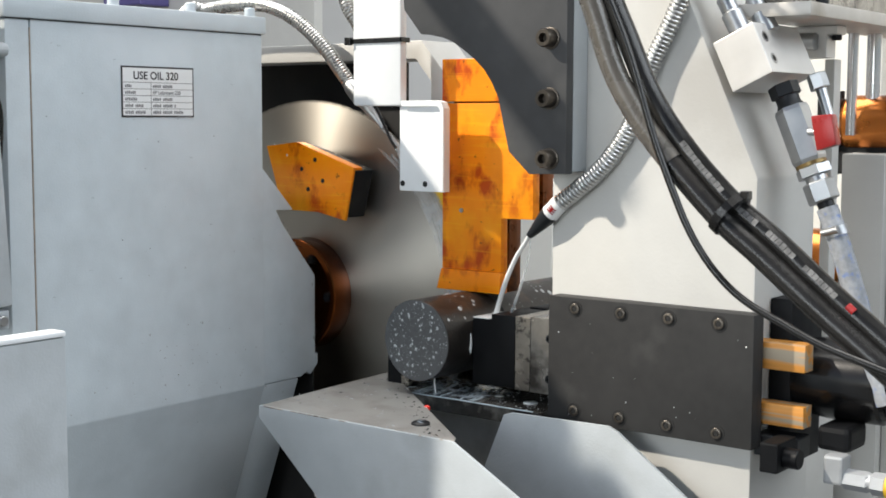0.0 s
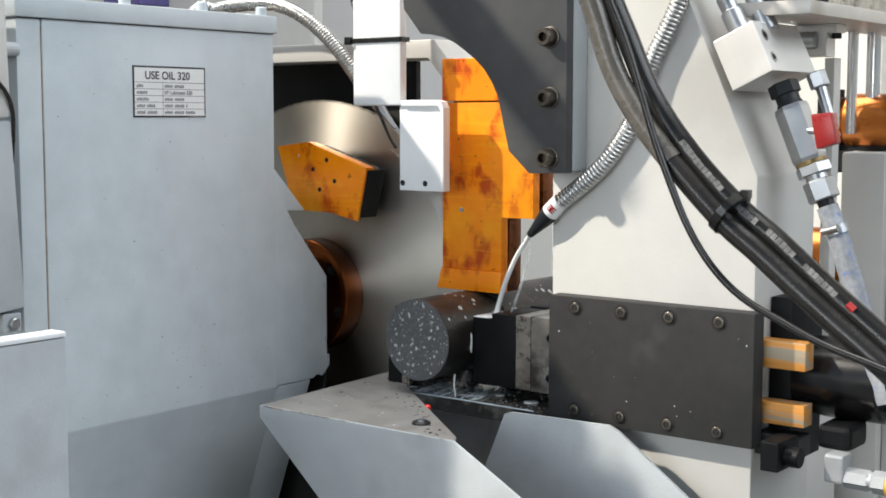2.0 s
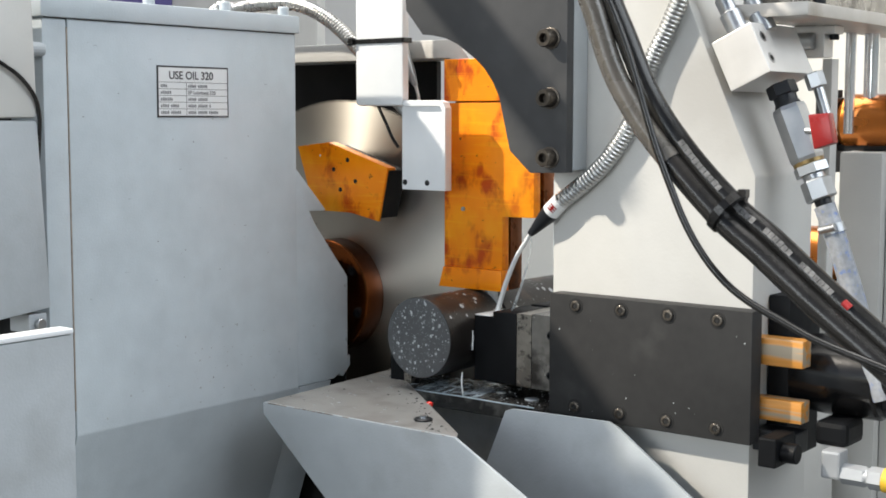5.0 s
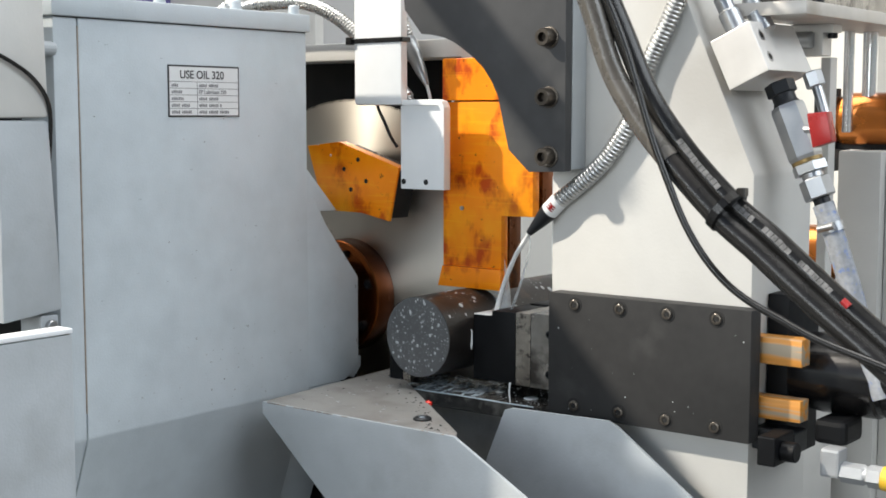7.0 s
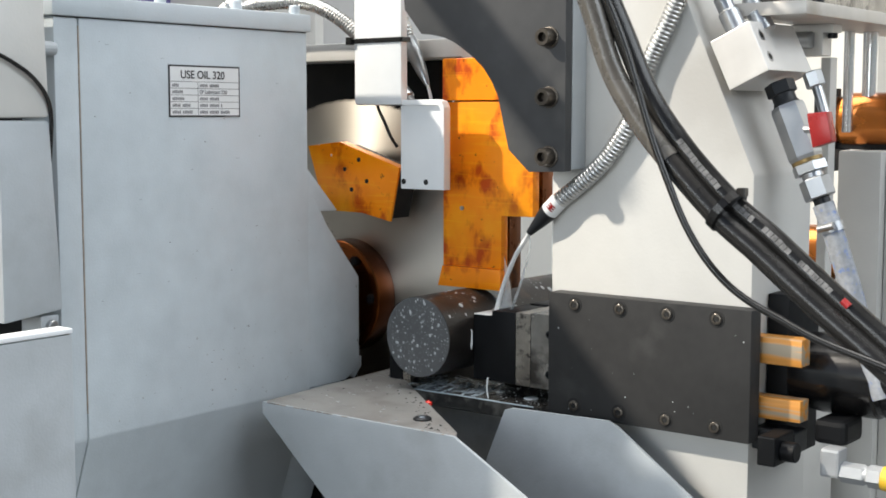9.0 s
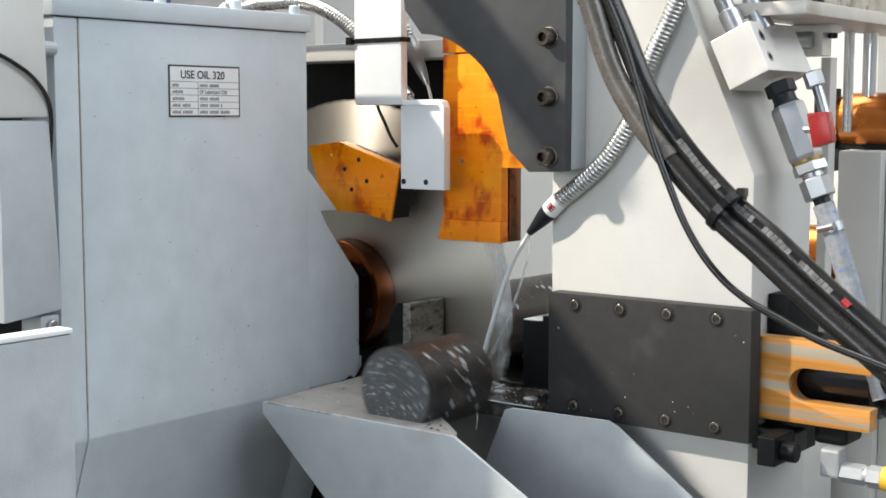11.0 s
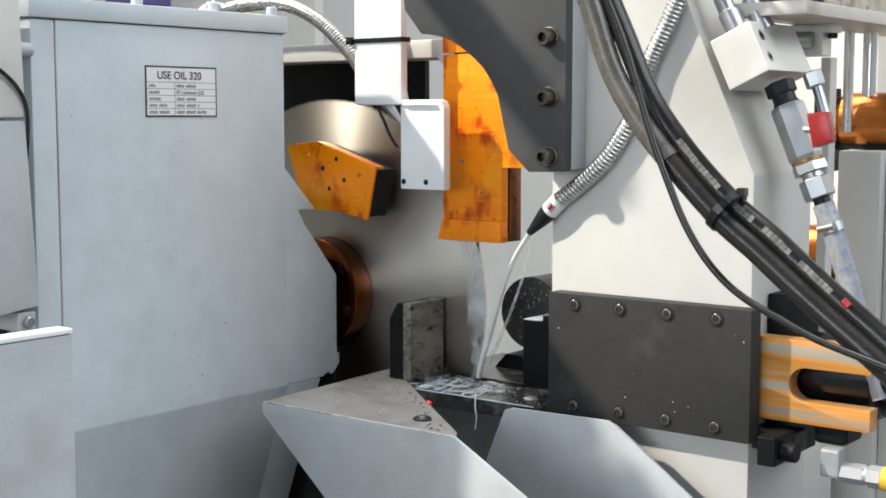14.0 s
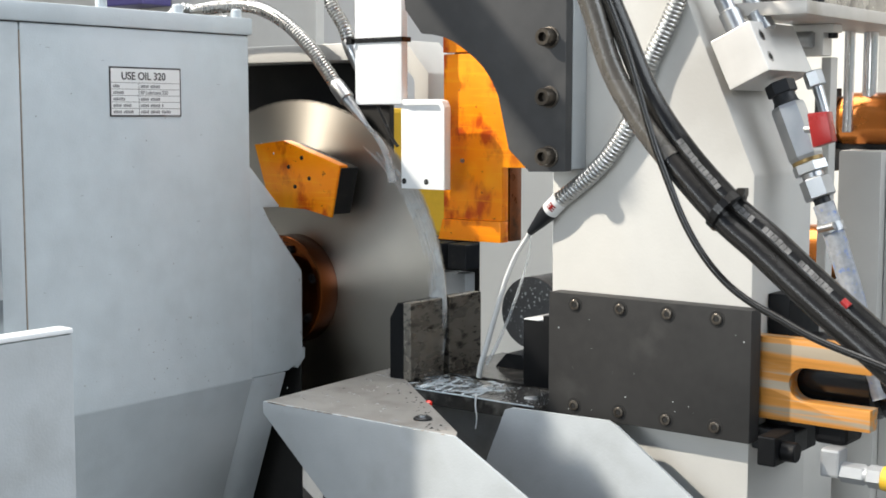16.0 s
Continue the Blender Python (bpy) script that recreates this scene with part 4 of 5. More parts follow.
def white_bracket():
    br = thing("sheet_bracket", "white painted sheet steel bracket with a black cable tie", "bracket")
    part("tube", box(-0.1511, -0.0708, 0.055, 0.069, 1.2346, 1.62, 0.0045), BRACKET, br, smooth=True)
    strip = [(-0.0698, 1.234), (-0.0698, 1.2413), (-0.0134, 1.2413), (-0.0061, 1.2393), (-0.002, 1.2314), (-0.002, 1.1282), (-0.0067, 1.1282), (-0.0067, 1.2283), (-0.0113, 1.234)]
    part("bent_strip", prism(strip, "y", 0.055, 0.068, 0.0005), BRACKET, br, smooth=True)
    # Beam out of view, added to cast the slanting shadow band on the arm.
    part("shade_beam", box(-0.232, -0.189, -0.38, 0.085, 1.608, 1.652, 0.004), BRACKET, br, "unseen white square beam added to shade the arm", smooth=True)
    part("hanger_foot", box(-0.1885, -0.0708, 0.045, 0.08, 1.6205, 1.65, 0.003), BRACKET, br)
    flap = part("flap", box(-0.0771, -0.0069, 0.0615, 0.0645, 1.1277, 1.2338, 0.0006), BRACKET, br, smooth=True)
    for x in (-0.0724, -0.0359):
        part("hole", turned([(0, 0.0037), (1, 0.0037)], (x, 0.0612, 1.137), (x, 0.0618, 1.137), 16), DARK, flap)
    bm = bmesh.new()
    lo, hi, z0, z1 = -0.1511, -0.0708, 1.3143, 1.3206
    for b in ((lo - 0.0025, hi + 0.0025, 0.0528, 0.0548, z0, z1), (lo - 0.0025, lo - 0.0003, 0.0528, 0.0710, z0, z1), (hi + 0.0003, hi + 0.0025, 0.0528, 0.0710, z0, z1), (lo - 0.009, lo, 0.0490, 0.0560, z0 - 0.0015, z1 + 0.002)):
        add_box(bm, *b, 0.0004)
    part("cable_tie", bm, RUBBER, br, "black cable tie")
    part("cable", hose([(-0.1383, 0.078, 1.2618), (-0.1306, 0.078, 1.2337), (-0.119, 0.078, 1.2137), (-0.1075, 0.078, 1.1932), (-0.096, 0.078, 1.1794)], 0.0021, 0.004, 10), RUBBER, br, "thin black cable", smooth=True)
    return br


white_bracket()


def coolant_pipe():
    pts = [(0.392, 0.0342, 1.4427), (0.3485, 0.0342, 1.3789), (0.3323, 0.0342, 1.3445), (0.3181, 0.0342, 1.3152), (0.2989, 0.0342, 1.2787), (0.2877, 0.0342, 1.2423), (0.2715, 0.0342, 1.2089), (0.2503, 0.0342, 1.1785), (0.229, 0.0342, 1.1572), (0.2027, 0.0342, 1.137), (0.1814, 0.0342, 1.1218)]
    pipe = thing("coolant_pipe", "corrugated steel coolant hose ending in a small nozzle", "hose")
    part("pipe", hose(pts, 0.0102, 0.0016, 14, 0.0016, 3), FLEX, pipe, smooth=True)
    a, b = Vector(pts[-1]), Vector((0.1411, 0.035, 1.0836))
    d = (b - a)
    part("collar", rod(a - d * 0.08, a + d * 0.30, 0.0106, 20, 0.001), LABELW, pipe, "white ring with a red mark")
    n = d.normalized()
    u = (Vector((0.45, -0.85, 0.2)) - n * n.dot(Vector((0.45, -0.85, 0.2)))).normalized()
    v = n.cross(u)
    for lo, hi, half in ((0.02, 0.05, 26), (0.05, 0.075, 9), (0.075, 0.105, 26), (0.105, 0.13, 9), (0.13, 0.16, 26)):
        bm = bmesh.new()
        rows = [[bm.verts.new(a + d * f + 0.0109 * (u * math.cos(radians(g * half / 3)) + v * math.sin(radians(g * half / 3)))) for g in range(-3, 4)] for f in (lo + 0.02, hi + 0.02)]
        for g in range(6):
            bm.faces.new((rows[0][g], rows[0][g + 1], rows[1][g + 1], rows[1][g]))
        part("red_mark", bm, RED, pipe, "red printed mark")
    part("tip", turned([(0, 0.0106), (0.2, 0.010), (0.9, 0.0048), (1, 0.004)], a + d * 0.30, b, 20), BLACK, pipe, smooth=True)
    jet = thing("coolant_jet", "thin white jet of milky coolant falling in an arc", "coolant jet")
    line = [b] + [(0.1311, 0.042, 1.075), (0.1096, 0.053, 1.0539), (0.0856, 0.066, 1.0214), (0.0629, 0.08, 0.983), (0.0382, 0.095, 0.9394), (0.0179, 0.107, 0.9026), (0.011, 0.1115, 0.8841)]
    part("jet", hose([Vector(p) for p in line], 0.0027, 0.004, 12, taper=(0.95, 1.45)), MILK, jet, smooth=True)
    side = [b] + [(0.1348, 0.045, 1.0643), (0.1149, 0.06, 1.0276), (0.0862, 0.075, 0.9786), (0.0594, 0.09, 0.9422), (0.0292, 0.105, 0.9042)]
    part("thin_side_jet", hose([Vector(p) for p in side], 0.0017, 0.004, 10, taper=(0.7, 1.6)), FILM, jet, "thin misty second jet", smooth=True)
    return pipe


coolant_pipe()


def hydraulic_hoses():
    g = "hydraulic hoses on the column"
    runs = (
        ([(0.26, 0.035, 1.56), (0.272, -0.10, 1.52), (0.292, -0.15, 1.44), (0.311, -0.15, 1.377), (0.336, -0.15, 1.332), (0.361, -0.15, 1.267), (0.392, -0.15, 1.218), (0.429, -0.15, 1.176), (0.477, -0.15, 1.129), (0.515, -0.15, 1.100), (0.565, -0.15, 1.060), (0.636, -0.15, 1.006), (0.70, -0.15, 0.955)], 0.0108),
        ([(0.235, 0.035, 1.57), (0.29, -0.09, 1.53), (0.314, -0.14, 1.44), (0.334, -0.14, 1.376), (0.353, -0.14, 1.332), (0.369, -0.14, 1.299), (0.398, -0.14, 1.240), (0.438, -0.14, 1.188), (0.486, -0.14, 1.141), (0.525, -0.14, 1.112), (0.574, -0.14, 1.072), (0.631, -0.14, 1.028), (0.70, -0.14, 0.97)], 0.0106),
    )
    for pts, r in runs:
        h = thing("hydraulic_hose", "thick black rubber hydraulic hose with pale print", "hose", g)
        part("hose", hose(pts, r, 0.01, 18), RUBBER_OLD if r > 0.0107 else RUBBER, h, smooth=True)
        if r > 0.0107:
            # Sleeve coloured paler than the rubber to give the upper hose its sheen.
            part("dusty_sheen_sleeve", hose(pts[2:8], r + 0.0005, 0.008, 18), SLEEVE, h, "dusty grey sleeve, paler for the sheen on the upper hose", smooth=True)
        e0, e1 = Vector(pts[0]), Vector(pts[1])
        part("end_fitting", rod(e0, e0.lerp(e1, 0.35), r * 1.25, 20, 0.001), CHROME, h, "crimped steel end fitting", smooth=True)
        # pale worn print, as bars along the hose
        line = spline(pts, 0.0056)
        rnd = random.Random(3 if r > 0.0107 else 5)
        bm = bmesh.new()
        u0 = Vector((0.40, -0.90, 0.20))
        for i in range(1, len(line) - 1):
            a, d = line[i], (line[i + 1] - line[i]).normalized()
            if r > 0.0107 or not any(lo < a.x < hi for lo, hi in ((0.432, 0.474), (0.488, 0.507), (0.516, 0.543), (0.552, 0.583))):
                continue
            u = (u0 - d * u0.dot(d)).normalized()
            q = u.cross(d).normalized()
            c, tall = a + u * (r + 0.0008), 0.0031
            strokes = [(-tall * rnd.uniform(0.75, 1.0), tall * rnd.uniform(0.75, 1.0), -0.0027, 0.0024)]
            for q0, q1, d0, d1 in strokes:
                bm.faces.new([bm.verts.new(c + v - u * (v.dot(q) ** 2) / (2 * r)) for v in (q * q0 + d * d0, q * q1 + d * d0, q * q1 + d * d1, q * q0 + d * d1)])
        if r < 0.0107:
            p = Vector((0.5955, -0.1485, 1.0615))
            part("red_mark", rod(p, p + Vector((0.006, 0, -0.005)), 0.0035, 10), RED, h, "small red print mark")
        tagged(part("worn_print", bm, PRINT, h, "pale worn print"), kind="stuff")
    thin = thing("control_cable", "thin black cable sagging before the column", "cable")
    part("cable", hose([(0.25, 0.042, 1.50), (0.31, -0.12, 1.46), (0.33, -0.16, 1.40), (0.345, -0.165, 1.365), (0.365, -0.165, 1.330), (0.387, -0.165, 1.281), (0.407, -0.165, 1.2236), (0.4176, -0.165, 1.1944), (0.4329, -0.165, 1.1592), (0.450, -0.165, 1.1234), (0.470, -0.165, 1.0939), (0.4924, -0.165, 1.0713), (0.516, -0.165, 1.0558), (0.5453, -0.165, 1.0427), (0.5805, -0.165, 1.0277), (0.641, -0.165, 1.010), (0.70, -0.165, 0.99)], 0.0034, 0.008, 10), RUBBER, thin, smooth=True)
    tie = thing("cable_tie", "black cable tie binding the hydraulic hoses", "cable tie")
    c, d = Vector((0.482, -0.145, 1.135)), Vector((0.78, 0, -0.62)).normalized()
    part("band", turned([(0, 0.0222), (1, 0.0222)], c - d * 0.004, c + d * 0.004, 20), RUBBER, tie)
    part("lock", box(0.494, 0.502, -0.150, -0.141, 1.148, 1.156, 0.001), RUBBER, tie)
    return thin


hydraulic_hoses()


def drip():
    d = thing("coolant_drip", "thin wavering drip of milky coolant under the bar", "coolant drip")
    part("stream", hose([(0, 0, 0), (-0.001, 0, -0.014), (0.001, 0, -0.028), (-0.001, 0, -0.042)], 0.0009, 0.003, 8, taper=(1.3, 0.7)), MILK, d, smooth=True)
    return d


DRIP = drip()


def hexagon(p0, p1, r, mat, parent, name="hex_nut", phase=0.25):
    return part(name, turned([(0, r * 0.93), (0.07, r), (0.93, r), (1, r * 0.93)], p0, p1, 6, phase=phase), mat, parent)


def manifold():
    m = thing("manifold_block", "pale aluminium manifold block with a red-handled valve below", "manifold")
    block = part("block", box(0, 0.049, 0, 0.112, 0, 0.057, 0.0012), BLOCKW, m)
    out, down = Vector((0.905, 0, 0.425)), Vector((0.425, 0, -0.905))
    base = Matrix((out, (0, 1, 0), -down)).transposed().to_4x4()
    block.matrix_basis = Matrix.Translation((0.3905, 0.043, 1.2475)) @ base
    for z in (0.041, 0.016):
        part("port", turned([(0, 0.0062), (1, 0.0062)], (0.0488, 0.0165, z), (0.0493, 0.0165, z), 18), CHROME, block, "sunk screw")
        part("port", turned([(0, 0.0036), (1, 0.0036)], (0.0492, 0.0165, z), (0.0496, 0.0165, z), 6), DARK, block)
    # tubes that enter its upper end
    for p in ((0.3855, 0.062, 1.3165), (0.4075, 0.085, 1.3165)):
        a = Vector(p)
        d = Vector((-0.47, 0.0, 0.88)).normalized()
        part("fitting", turned([(0, 0.0115), (0.55, 0.0115), (0.6, 0.0095), (1, 0.0095)], a - d * 0.006, a + d * 0.034, 24), CHROME, m, smooth=True)
        part("pipe", rod(a + d * 0.034, a + d * 0.13, 0.0082, 18), CHROME, m, smooth=True)
    # chain of fittings running down
    a = Vector((0.4265, 0.085, 1.256))
    d = Vector((0.385, 0.0, -0.923)).normalized()

    def at(s):
        return a + d * s

    hexagon(at(0.0), at(0.014), 0.0160, BLACK, m, "nut", 0.1)
    part("neck", turned([(0, 0.0125), (0.6, 0.0125), (1, 0.0145)], at(0.014), at(0.026), 24), BLACK, m, smooth=True)
    hexagon(at(0.026), at(0.088), 0.0180, CHROME, m, "valve_body", 0.1)
    part("brass_ring", rod(at(0.088), at(0.092), 0.0165, 24), BRASS, m, smooth=True)
    hexagon(at(0.092), at(0.103), 0.0185, CHROME, m, "nut", 0.4)
    part("neck", rod(at(0.103), at(0.109), 0.0115, 20), CHROME, m, smooth=True)
    hexagon(at(0.109), at(0.131), 0.0165, CHROME, m, "nut", 0.2)
    part("ferrule", rod(at(0.131), at(0.146), 0.0088, 20), BLACK, m, smooth=True)
    h = part("valve_handle", prism([(-0.0135, 0.0165), (0.0085, 0.0185), (0.0145, -0.0125), (-0.006, -0.0195)], "y", -0.008, 0.008, 0.0022), RED, m, "red plastic valve handle", smooth=True)
    h.matrix_basis = Matrix.Translation((0.4815, 0.07, 1.207))
    part("handle_stem", rod((0.462, 0.075, 1.207), (0.4745, 0.072, 1.207), 0.004, 12), CHROME, m)
    hexagon((0.446, 0.125, 1.268), (0.452, 0.125, 1.252), 0.0105, CHROME, m, "nut")
    part("side_pipe", rod((0.452, 0.125, 1.254), (0.472, 0.12, 1.20), 0.0058, 16), CHROME, m, smooth=True)
    b = at(0.138)
    part("braided_hose", hose([b, (0.4935, 0.085, 1.094), (0.505, 0.085, 1.062), (0.516, 0.085, 1.030), (0.530, 0.085, 0.985), (0.55, 0.085, 0.93)], 0.0112, 0.006, 16), PVC, m, "milky braided hose", smooth=True)
    c = Vector((0.489, 0.085, 1.109))
    clip = part("hose_clip", turned([(0, 0.0122), (1, 0.0122)], c, c + Vector((0.0035, 0, -0.009)), 20), CHROME, m, "steel worm-drive hose clip", smooth=True)
    part("worm", rod(c + Vector((-0.009, -0.012, -0.006)), c + Vector((0.008, -0.013, -0.001)), 0.004, 12), CHROME, clip)
    return m


manifold()


def cylinder():
    c = thing("hydraulic_cylinder", "black hydraulic cylinder bolted behind the slide", "hydraulic cylinder")
    part("flange_plate", box(0.4212, 0.446, 0.083, 0.165, 0.850, 1.03, 0.002), JAWBLACK, c, smooth=True)
    part("foot_plate", box(0.4505, 0.470, 0.0, 0.048, 0.862, 0.893, 0.002), JAWBLACK, c)
    part("boss", rod((0.470, 0.02, 0.876), (0.486, 0.02, 0.876), 0.0105, 20, 0.001), JAWBLACK, c, smooth=True)
    part("barrel", turned([(0, 0.040), (0.1, 0.044), (0.3, 0.044), (0.31, 0.041), (0.33, 0.041), (0.34, 0.0445), (1, 0.0445)], (0.446, 0.12, 0.945), (0.75, 0.12, 0.945), 48), GLOSSBLACK, c, smooth=True)
    part("foot_link", box(0.422, 0.470, 0.0482, 0.0825, 0.866, 0.889, 0.002), BLACK, c)
    part("piston_rod", rod((0.40, 0.12, 0.945), (0.446, 0.12, 0.945), 0.015, 20), CHROME, c)
    part("port_block", box(0.486, 0.521, 0.06, 0.11, 0.879, 0.905, 0.006), JAWBLACK, c)
    el = part("elbow", box(0.503, 0.5235, 0.037, 0.061, 0.851, 0.8805, 0.003), ZINC, c, "zinc-plated elbow fitting")
    hexagon((0.522, 0.048, 0.857), (0.548, 0.048, 0.857), 0.0108, ZINC, el, "nut")
    hexagon((0.551, 0.048, 0.857), (0.566, 0.048, 0.857), 0.0118, ZINC, el, "nut")
    part("neck", rod((0.546, 0.048, 0.857), (0.568, 0.048, 0.857), 0.0095, 18), ZINC, el, smooth=True)
    part("yellow_hose", rod((0.566, 0.048, 0.857), (0.72, 0.048, 0.85), 0.0125, 18), YELLOW, c, "yellow hose end", smooth=True)
    return c


cylinder()


def rear_parts():
    t = thing("feed_table", "grey steel table plate over a shaft support", "table plate")
    part("plate", box(0.372, 0.46, 0.075, 0.75, 1.3265, 1.341, 0.002), TABLE, t, smooth=True)
    part("rail", box(0.385, 0.44, 0.085, 0.60, 1.3412, 1.362, 0.002), STEEL, t)
    socket_screw(t, (0.449, 0.13, 1.3411), (0, 0, 1), 0.007, 0.009, BLACK)
    part("shaft_support", prism([(0.372, 1.3262), (0.424, 1.3262), (0.424, 1.3165), (0.412, 1.3165), (0.412, 1.290), (0.372, 1.290)], "y", 0.235, 0.262, 0.0012), BLOCKW, t)
    part("shaft", rod((0.362, 0.232, 1.3085), (0.402, 0.232, 1.3085), 0.0098, 24, 0.002), CHROME, t, smooth=True)
    part("upright", box(0.397, 0.409, 0.268, 0.288, 0.9, 1.2895, 0.001), WHITE, t)
    socket_screw(t, (0.418, 0.25, 1.3162), (0, 0, -1), 0.0055, 0.006, BLACK)
    bx = thing("rear_gear_case", "white painted gear case behind the column", "gear case")
    part("case", box(0.384, 0.439, 0.36, 0.7, 0.0, 1.178, 0.004), WHITE, bx, smooth=True)
    part("side_case", box(0.4395, 0.72, 0.375, 0.7, 0.0, 1.172, 0.004), WHITE, bx, smooth=True)
    mt = thing("copper_drum", "copper-coloured lacquered feed drum", "drum")
    part("drum", turned([(0, 0.030), (0.03, 0.036), (0.4, 0.036), (0.405, 0.034), (0.43, 0.034), (0.435, 0.036), (1, 0.036)], (0.362, 0.43, 1.2145), (0.60, 0.43, 1.2145), 48), COPPER, mt, smooth=True)
    part("drum_bracket", box(0.334, 0.361, 0.40, 0.46, 1.15, 1.246, 0.002), BLACK, mt)
    for x in (0.340, 0.354):
        part("bolt", rod((x, 0.43, 1.246), (x, 0.43, 1.256), 0.004, 12), BLACK, mt)
    part("base", box(0.36, 0.62, 0.41, 0.45, 1.1782, 1.186, 0.001), BLACK, mt)
    low = thing("lower_drum", "copper-coloured drum in the dark gap behind the column", "drum")
    part("drum", rod((0.24, 0.50, 1.03), (0.357, 0.50, 1.03), 0.042, 40, 0.002), COPPER, low, smooth=True)
    # Mount coloured black for the shade in the gap behind the column.
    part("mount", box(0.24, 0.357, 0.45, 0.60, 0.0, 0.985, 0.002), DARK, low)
    for k, (x, r) in enumerate(((0.383, 0.0065), (0.399, 0.0095))):
        rd = thing("guide_rod", "bright vertical steel guide rod", "rod", "guide rods")
        part("rod", rod((x, 0.39 + 0.03 * k, 1.2), (x, 0.39 + 0.03 * k, 1.6), r, 24), POLISHED, rd, smooth=True)
    cab = thing("machine_cabinet", "cream painted machine cabinet behind the saw", "cabinet")
    part("body", box(0.62, 1.6, 1.4, 2.0, 0.0, 2.2, 0.01), CREAM, cab)
    part("door", box(0.66, 1.1, 1.385, 1.399, 0.1, 2.1, 0.004), CREAM, cab)
    side = thing("rear_guard", "white painted guard wall behind the blade", "guard")
    part("sheet", box(-2.9, -1.30, 1.2, 1.23, 0.0, 2.1, 0.003), WHITE, side)
    part("violet_box", box(-1.99, -1.835, 1.1, 1.199, 1.515, 1.75, 0.004), PURPLE, side, "violet painted box")
    fh = thing("feed_housing", "cream painted bar feed housing far behind the blade", "machine housing")
    part("cabinet", box(-1.205, -0.95, 1.75, 2.3, 0.0, 1.6, 0.01), CREAM, fh)
    part("lower_case", box(-0.948, -0.30, 1.75, 2.3, 0.0, 0.80, 0.01), DIRTY, fh)
    part("upper_case", box(-0.948, -0.12, 1.80, 2.3, 0.802, 1.6, 0.01), CREAM, fh)
    far = thing("yellow_machine", "yellow machine housing with black control boxes", "machine")
    part("housing", box(-2.62, -2.14, 3.0, 3.5, 0.735, 1.25, 0.02), YELLOW, far)
    part("base", box(-2.62, -1.9, 3.02, 3.5, 0.0, 0.734, 0.01), DARK, far)
    for x in (-2.33, -2.21):
        part("control_box", box(x, x + 0.09, 2.9, 2.999, 0.62, 0.72, 0.006), BLACK, far)
    part("panel", box(-2.34, -2.16, 2.95, 3.015, 0.50, 0.60, 0.004), GREY_LIGHT, far)


rear_parts()


def front_panel():
    p = thing("front_guard_panel", "pale blue-grey sheet guard with a bright top edge", "guard panel")
    part("sheet", box(0.035, 0.05, -1.0, -0.546, 0.0, 1.0285, 0.002), GREY_LIGHT, p, smooth=True)
    part("top_edge", box(0.030, 0.0505, -1.0, -0.5455, 1.029, 1.034, 0.0018), BRACKET, p, "pale strip along the top edge", smooth=True)
    # Unseen plinth, kept near black so little light bounces up onto the casing.
    base = thing("steel_plinth", "unseen dark plinth that cuts light from below", "plinth")
    part("frame", box(-0.9, 0.9, -0.30, 0.9, 0.0, 0.22, 0.01), DARK, base)


front_panel()


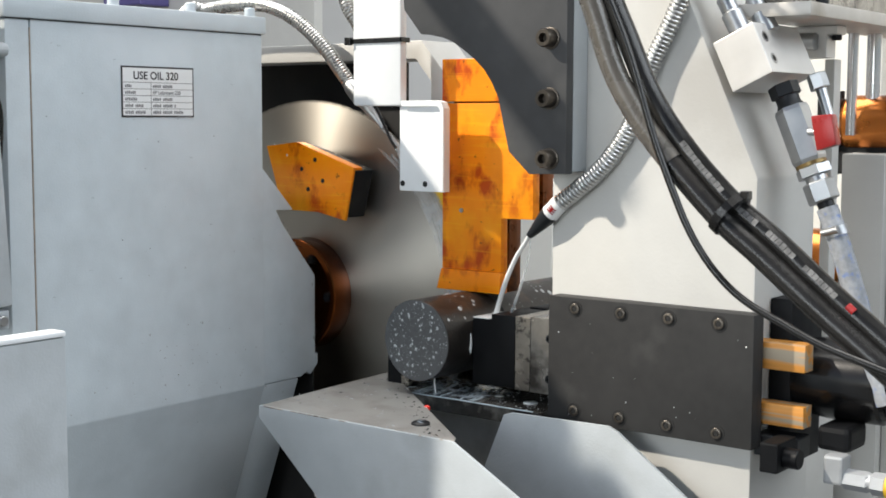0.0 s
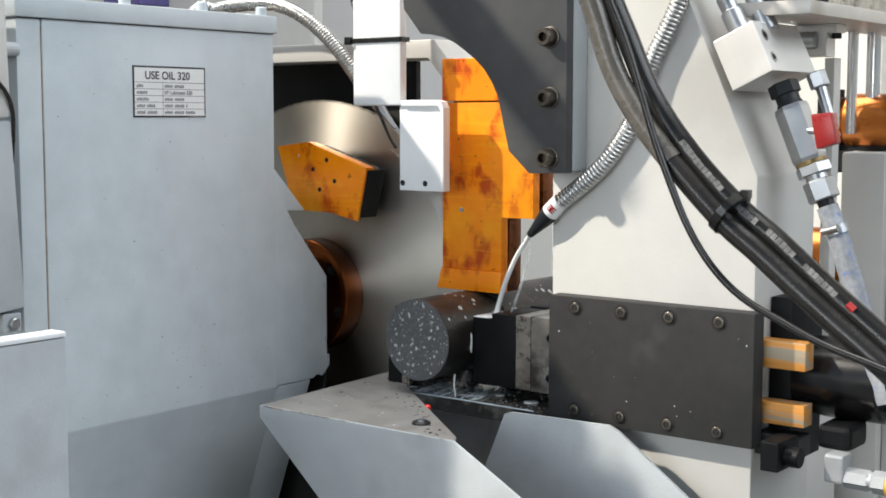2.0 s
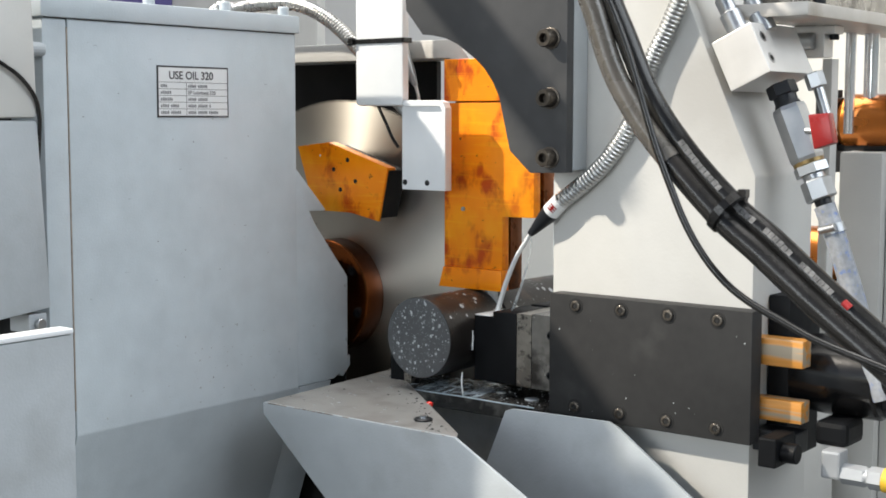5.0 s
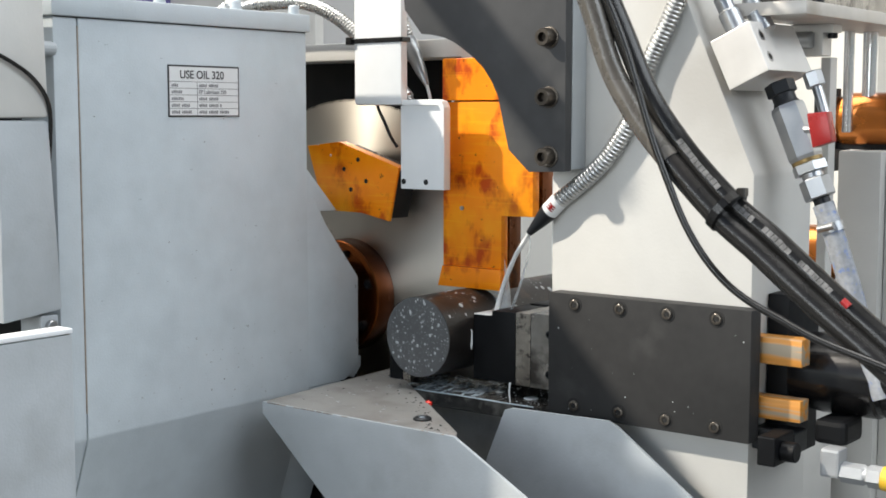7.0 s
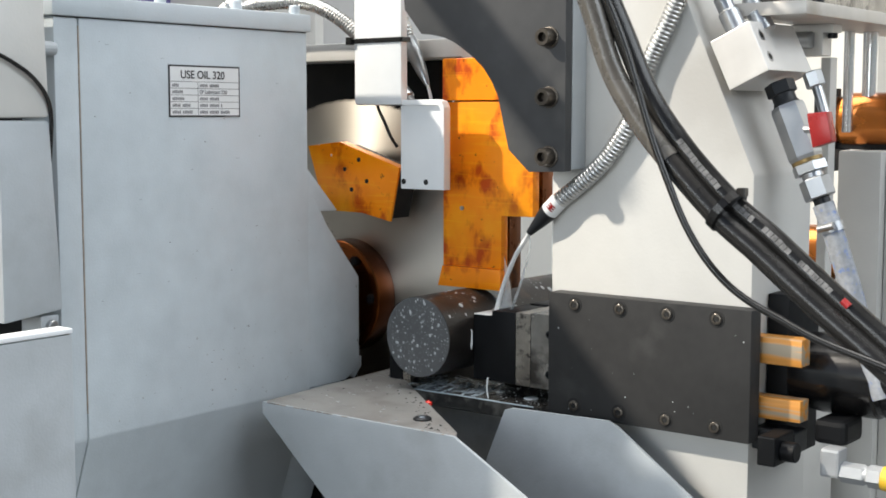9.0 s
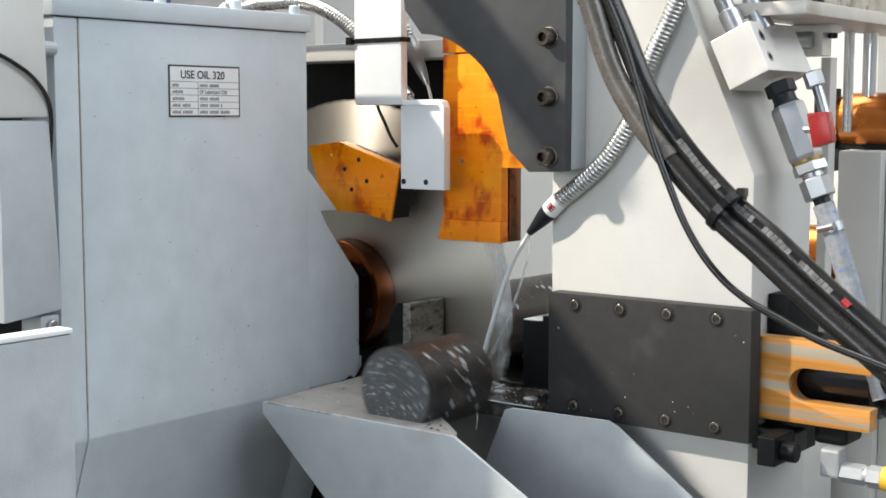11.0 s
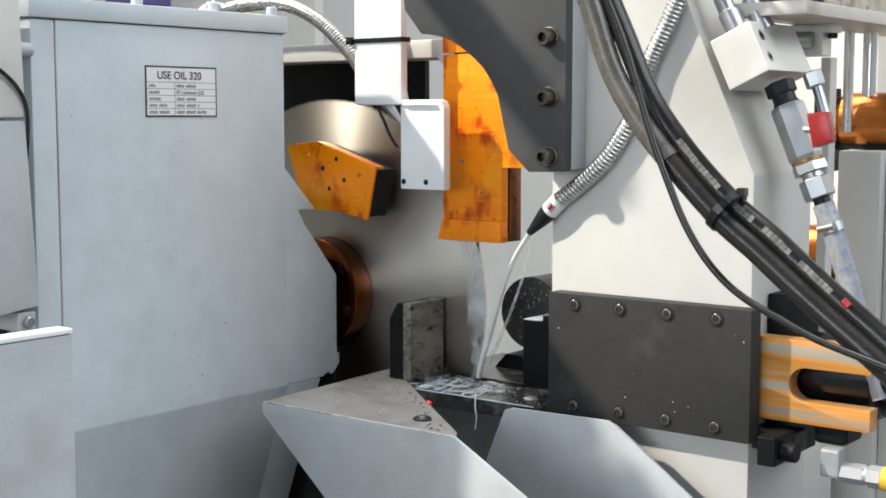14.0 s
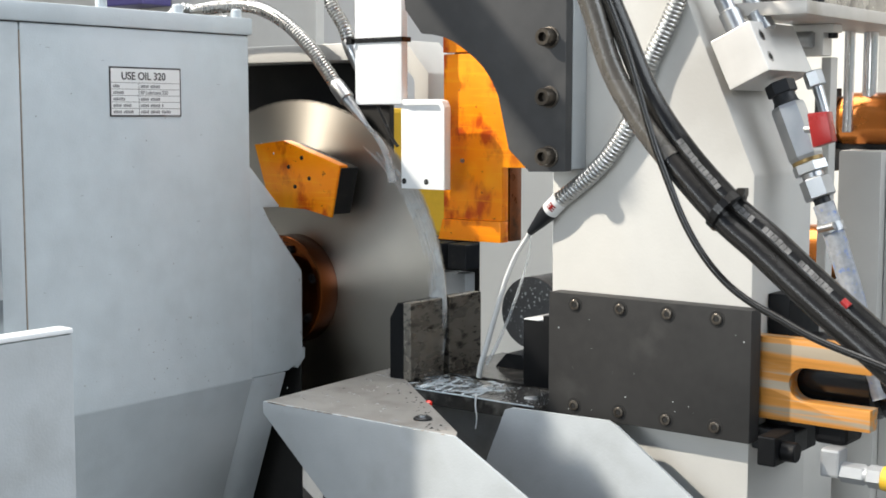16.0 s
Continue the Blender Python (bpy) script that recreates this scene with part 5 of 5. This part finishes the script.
# ---- what moves ----
def motions():
    walk(HEAD, [(t, pose(x, 0, 0)) for t, x in HEAD_PATH])
    spin = []
    for i in range(81):
        spin.append((i * 0.2, pose(-0.2142, 0.1195, 0.974, 0, 68 * i, 0)))
    walk(BLADE_PART, spin)
    walk(CLAMP, [(0, pose(0, 0, 0)), (9.9, pose(0, 0, 0)), (10.6, pose(0, 0, 0.0605)), (16, pose(0, 0, 0.0605))])
    walk(JAW, [(0, pose(0, 0, 0)), (9.6, pose(0, 0, 0)), (10.4, pose(0.0743, 0, 0)), (16, pose(0.0743, 0, 0))])
    walk(STOCK, [(0, pose(0, 0.1255, 0.95)), (9.6, pose(0, 0.1255, 0.95)), (10.3, pose(0, 0.1265, 0.951)), (11.7, pose(0, 0.1275, 0.951)), (12.0, pose(0, 0.145, 0.951)), (12.4, pose(0, 0.214, 0.951)), (12.65, pose(0, 0.245, 0.951)), (13.0, pose(0, 0.247, 0.951)), (16, pose(0, 0.247, 0.951))])
    walk(OFFCUT, [(0, pose(0, 0, 0.95)), (9.9, pose(0, 0, 0.95)), (10.5, pose(0.0, -0.128, 0.944)), (10.8, pose(0.02, -0.132, 0.933, 0, 23, 0)),
                  (11.1, pose(0.12, -0.132, 0.896, 0, 110, 0)), (11.2, pose(0.18, -0.132, 0.873, 0, 180, 0)), (11.3, pose(0.253, -0.132, 0.8455, 0, 264, 0)), (11.4, pose(0.345, -0.132, 0.8125, 0, 340, 0)),
                  (11.5, pose(0.450, -0.132, 0.776, 0, 420, 0)), (11.6, pose(0.56, -0.132, 0.737, 0, 500, 0)), (11.75, pose(0.70, -0.132, 0.60, 0, 580, 0)), (11.95, pose(0.80, -0.132, 0.27, 0, 640, 0)), (16, pose(0.80, -0.132, 0.27, 0, 640, 0))])
    walk(DRIP, [(0, pose(0.006, 0.03, 0.908)), (1.0, pose(0.012, 0.03, 0.908)), (1.5, pose(0.036, 0.03, 0.908)), (3.5, pose(0.034, 0.03, 0.908)), (6.3, pose(0.09, 0.03, 0.905)),
                (7.0, pose(0.118, 0.03, 0.903)), (9.0, pose(0.085, 0.03, 0.905)), (10.0, pose(0.088, 0.0165, 0.884)), (11.3, pose(0.0771, 0.0165, 0.8845)), (16, pose(0.0771, 0.0165, 0.8845))])
HEAD_PATH = [(0.0, -0.0758), (0.5, -0.0704), (1.0, -0.0652), (1.5, -0.0600), (2.0, -0.0548), (2.5, -0.0494), (3.0, -0.0438), (3.5, -0.0380), (4.0, -0.0326), (4.8, -0.0243), (5.6, -0.0162), (6.5, -0.0072), (7.0, -0.0012), (7.3, 0.0), (12.65, 0.0), (13.0, -0.0076), (13.5, -0.0236), (14.0, -0.0402), (14.5, -0.0562), (15.0, -0.0722), (15.5, -0.0886), (16.0, -0.1054)]
motions()
